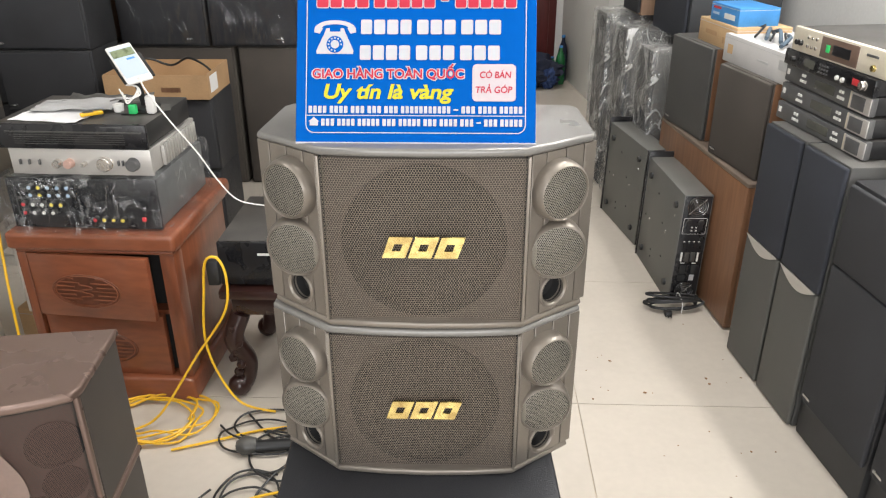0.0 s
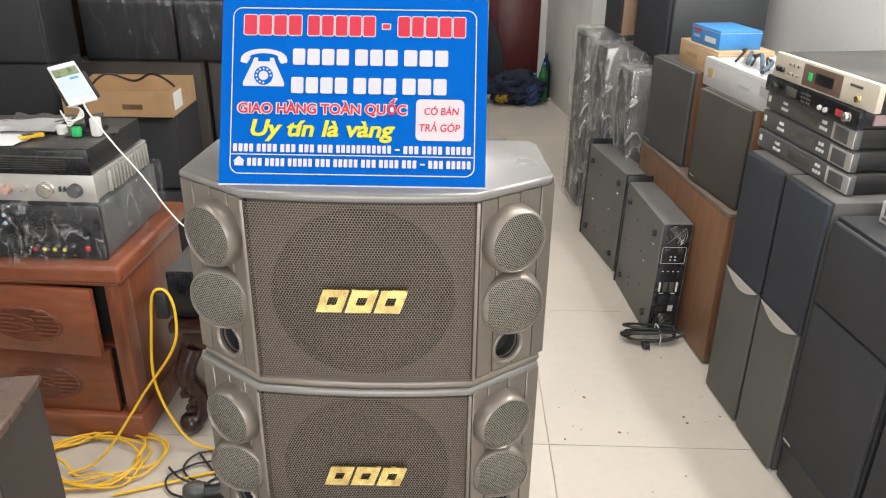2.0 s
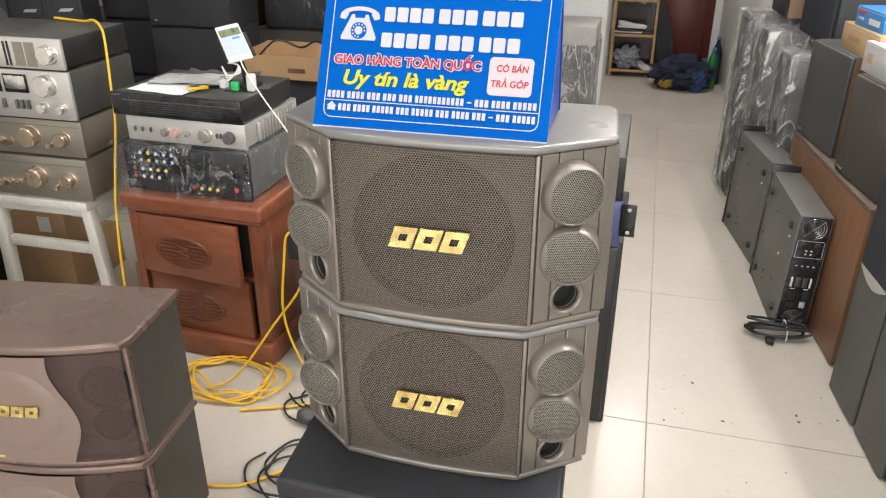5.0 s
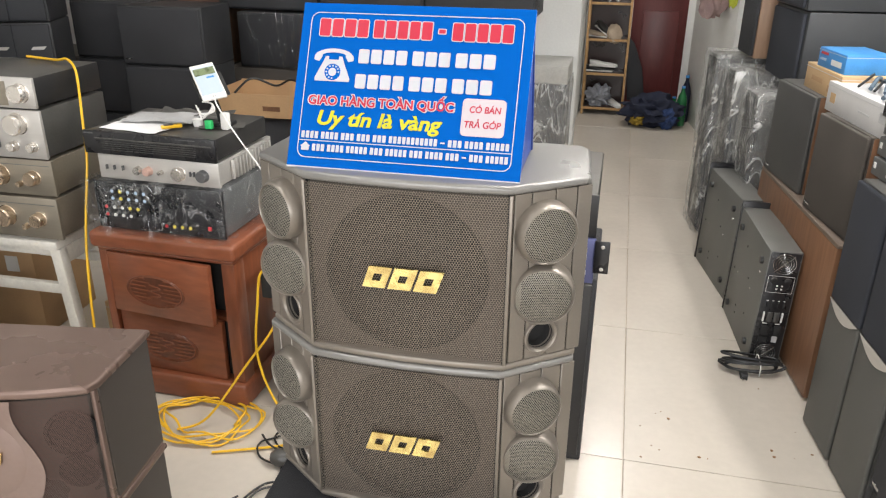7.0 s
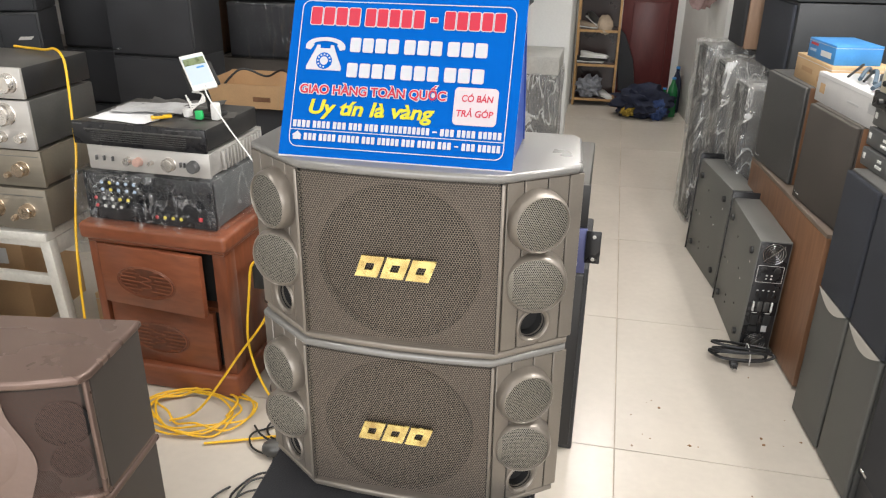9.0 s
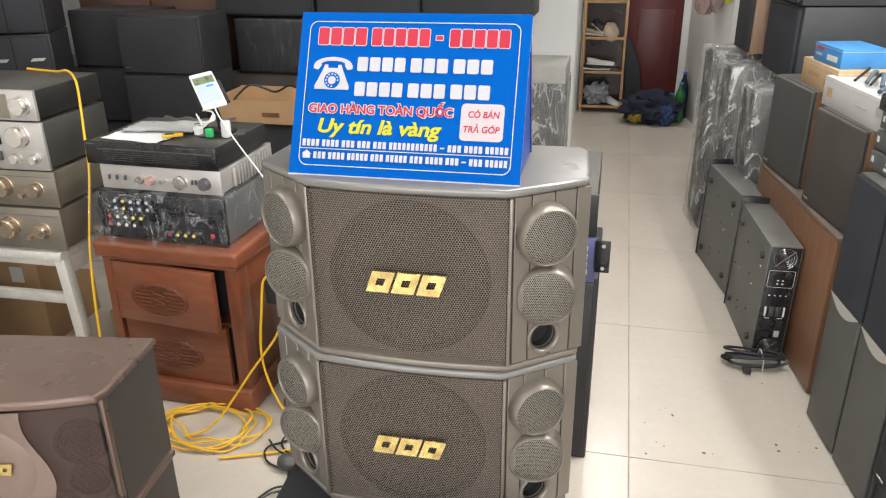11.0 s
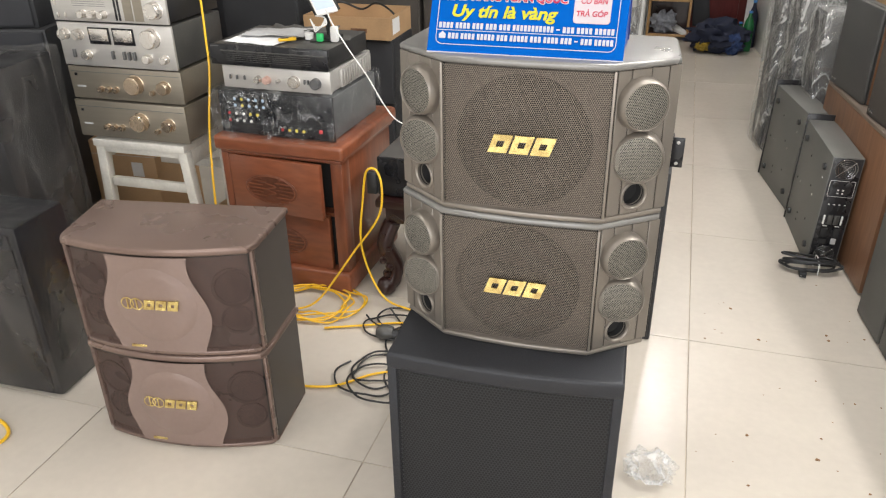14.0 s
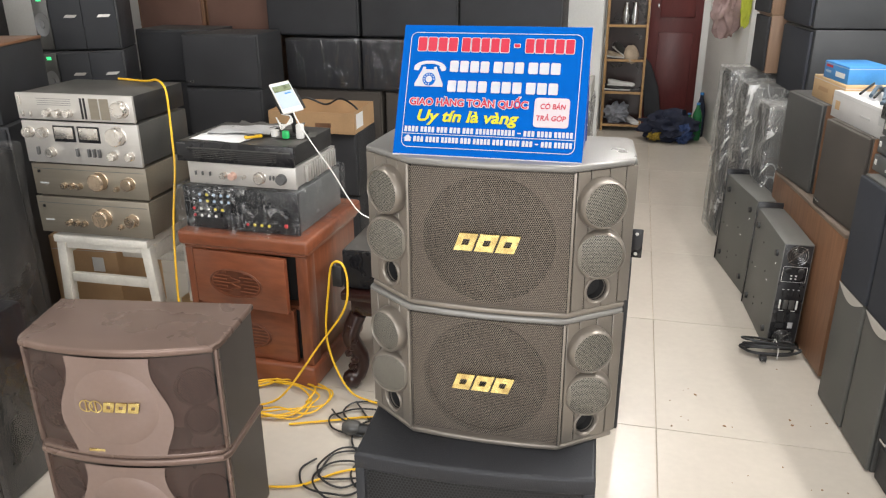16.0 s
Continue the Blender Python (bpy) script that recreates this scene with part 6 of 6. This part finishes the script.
lump("yellow_cloth", "bright yellow-green cloth hanging on the corridor wall", "cloth", ROW @ pose(0.345, 3.02, 0.95), 0.03, 0.03, 0.14, mat("lime_cloth", (0.5, 0.55, 0.06), 0.8), 0.4, 8, 6)

# ---- cables on the floor ----
rng = random.Random(12)
coil = thing("yellow_cable_coil", "tangled yellow extension cable coiled on the floor", "cable")
b = bmesh.new()
pts = []
for k in range(58):
    a = k * 0.62
    r = 0.1 + 0.075 * abs(math.sin(k * 0.37)) + rng.uniform(-0.02, 0.02)
    pts.append((-0.85 + r * 1.02 * math.cos(a) + 0.03 * math.sin(k * 0.13), 1.855 + r * 0.68 * math.sin(a), 0.007 + 0.018 * abs(math.sin(k * 1.3))))
tube(pts, 0.0034, 4, 6, b)
part("coil", b, M_YELLOW, coil)
part("riser", tube([(-0.9, 1.79, 0.012), (-0.82, 1.83, 0.04), (-0.71, 1.9, 0.2), (-0.615, 1.91, 0.34), (-0.6, 1.92, 0.44), (-0.62, 1.93, 0.498), (-0.655, 1.93, 0.49), (-0.672, 1.93, 0.4), (-0.69, 1.93, 0.24), (-0.66, 1.92, 0.12), (-0.6, 1.91, 0.03), (-0.5, 1.9, 0.008)], 0.0038, 8, 7), M_YELLOW, coil)
part("tail", tube([(-0.75, 1.72, 0.008), (-0.62, 1.77, 0.01), (-0.5, 1.82, 0.008), (-0.3, 1.85, 0.008)], 0.0038, 8, 7), M_YELLOW, coil)
part("tail", tube([(-0.74, 1.41, 0.008), (-0.6, 1.44, 0.008), (-0.5, 1.53, 0.008), (-0.4, 1.57, 0.01), (-0.25, 1.62, 0.008)], 0.0038, 8, 7), M_YELLOW, coil)
part("adapter_plug", bx(-0.66, -0.625, 1.935, 1.96, 0.41, 0.485, 0.006), M_BLACKRUBBER, coil)
side = part("yellow_cable", tube([(-1.6, 1.03, 0.008), (-1.46, 1.05, 0.008), (-1.375, 1.02, 0.008), (-1.36, 0.97, 0.008), (-1.42, 0.92, 0.008), (-1.6, 0.88, 0.008)], 0.005, 8, 7), M_YELLOW)
tagged(side, "end of a yellow cable on the floor", "cable")
mic = thing("microphone", "black microphone lying on the floor with its cable", "microphone", pose(-0.49, 1.725, 0.026, 0, 0, 0))
part("handle", lathe([(0.012, 0), (0.015, 0.02), (0.018, 0.12), (0.02, 0.135), (0, 0.135)], pose(0.11, 0.02, -0.005, 0, -90, 8), 18), M_BLACKRUBBER, mic)
part("head", lathe([(0.0, -0.005), (0.02, 0.0), (0.026, 0.02), (0.025, 0.04), (0.014, 0.055), (0, 0.058)], pose(-0.02, 0.003, 0, 0, -90, 8), 18), M_AMPGREY, mic)
for cx, cy, rx, ry, turns, seed in ((-0.5, 1.84, 0.12, 0.075, 1.8, 1), (-0.47, 1.72, 0.09, 0.1, 1.7, 2), (-0.49, 1.58, 0.085, 0.09, 1.6, 5), (-0.55, 1.8, 0.13, 0.065, 1.5, 3), (-0.5, 1.5, 0.1, 0.085, 1.7, 7)):
    pts = []
    n = int(turns * 11)
    for k in range(n):
        a = 2.4 + seed * 0.9 + 2 * math.pi * turns * k / n
        g = 1 + 0.22 * math.sin(k * 0.71 + seed * 2) - 0.12 * k / n
        pts.append((cx + rx * g * math.cos(a) + 0.03 * k / n, cy + ry * g * math.sin(a) - 0.04 * k / n, 0.005 + 0.009 * abs(math.sin(k * 1.1 + seed))))
    pts += [(cx + 0.17, cy - 0.02, 0.006), (cx + 0.26, cy + 0.03, 0.006)]
    ob = part("black_cable", tube(pts, 0.0032, 6, 6), M_BLACKRUBBER)
    tagged(ob, "looped black microphone cable lying on the floor", "cable")
lead = part("black_cable", tube([(-0.58, 1.89, 0.012), (-0.5, 1.8, 0.006), (-0.46, 1.76, 0.016), (-0.41, 1.7, 0.006), (-0.44, 1.62, 0.016), (-0.47, 1.54, 0.006), (-0.42, 1.47, 0.006), (-0.34, 1.48, 0.006), (-0.28, 1.55, 0.006)], 0.0032, 8, 6), M_BLACKRUBBER)
tagged(lead, "loose black microphone cable across the tiles", "cable")
bag = lump("plastic_bag", "small crumpled clear plastic bag on the floor", "bag", pose(0.318, 1.335, 0.0), 0.06, 0.05, 0.03, M_BAGFILM, 0.45, 9, 4)

# crumbs on the floor
rng = random.Random(21)
b = bmesh.new()
for k in range(46):
    x = rng.uniform(0.42, 0.95) if k < 38 else rng.uniform(-0.6, 0.35)
    y = rng.uniform(1.05, 2.5) if k < 38 else rng.uniform(0.5, 1.1)
    if x > 1.0 - 0.12 * (y - 1.9):
        continue
    s = rng.choice((0.002, 0.0024, 0.003, 0.004, 0.0052))
    bb = bmesh.new()
    bmesh.ops.create_icosphere(bb, subdivisions=1, radius=1)
    for v in bb.verts:
        v.co = Vector((v.co.x * s * rng.uniform(0.7, 1.5), v.co.y * s * rng.uniform(0.6, 1.2), (v.co.z + 0.9) * s * 0.35))
    bb.transform(pose(x, y, 0, 0, 0, rng.uniform(0, 180)))
    join(b, bb)
tagged(part("crumbs", b, M_SPECK), "brown crumbs of debris scattered on the tiles", "debris", kind="stuff")

# ---- floor tiles ----
tile_mesh = None
T = 0.8
for i in range(-5, 3):
    for j in range(-7, 7):
        x0, y0 = 0.405 + T * i, 1.98 + T * j
        if x0 > 2.3 or y0 > 6.7 or x0 + T < -3.3 or y0 + T < -3.1:
            continue
        if tile_mesh is None:
            ob = part("tile", bx(0.0012, T - 0.0012, 0.0012, T - 0.0012, -0.0028, 0.0, 0.0008, 1), M_TILE, floor)
            tile_mesh = ob.data
        else:
            ob = new("tile", tile_mesh)
            ob.parent = floor
        ob.location = (x0, y0, 0)
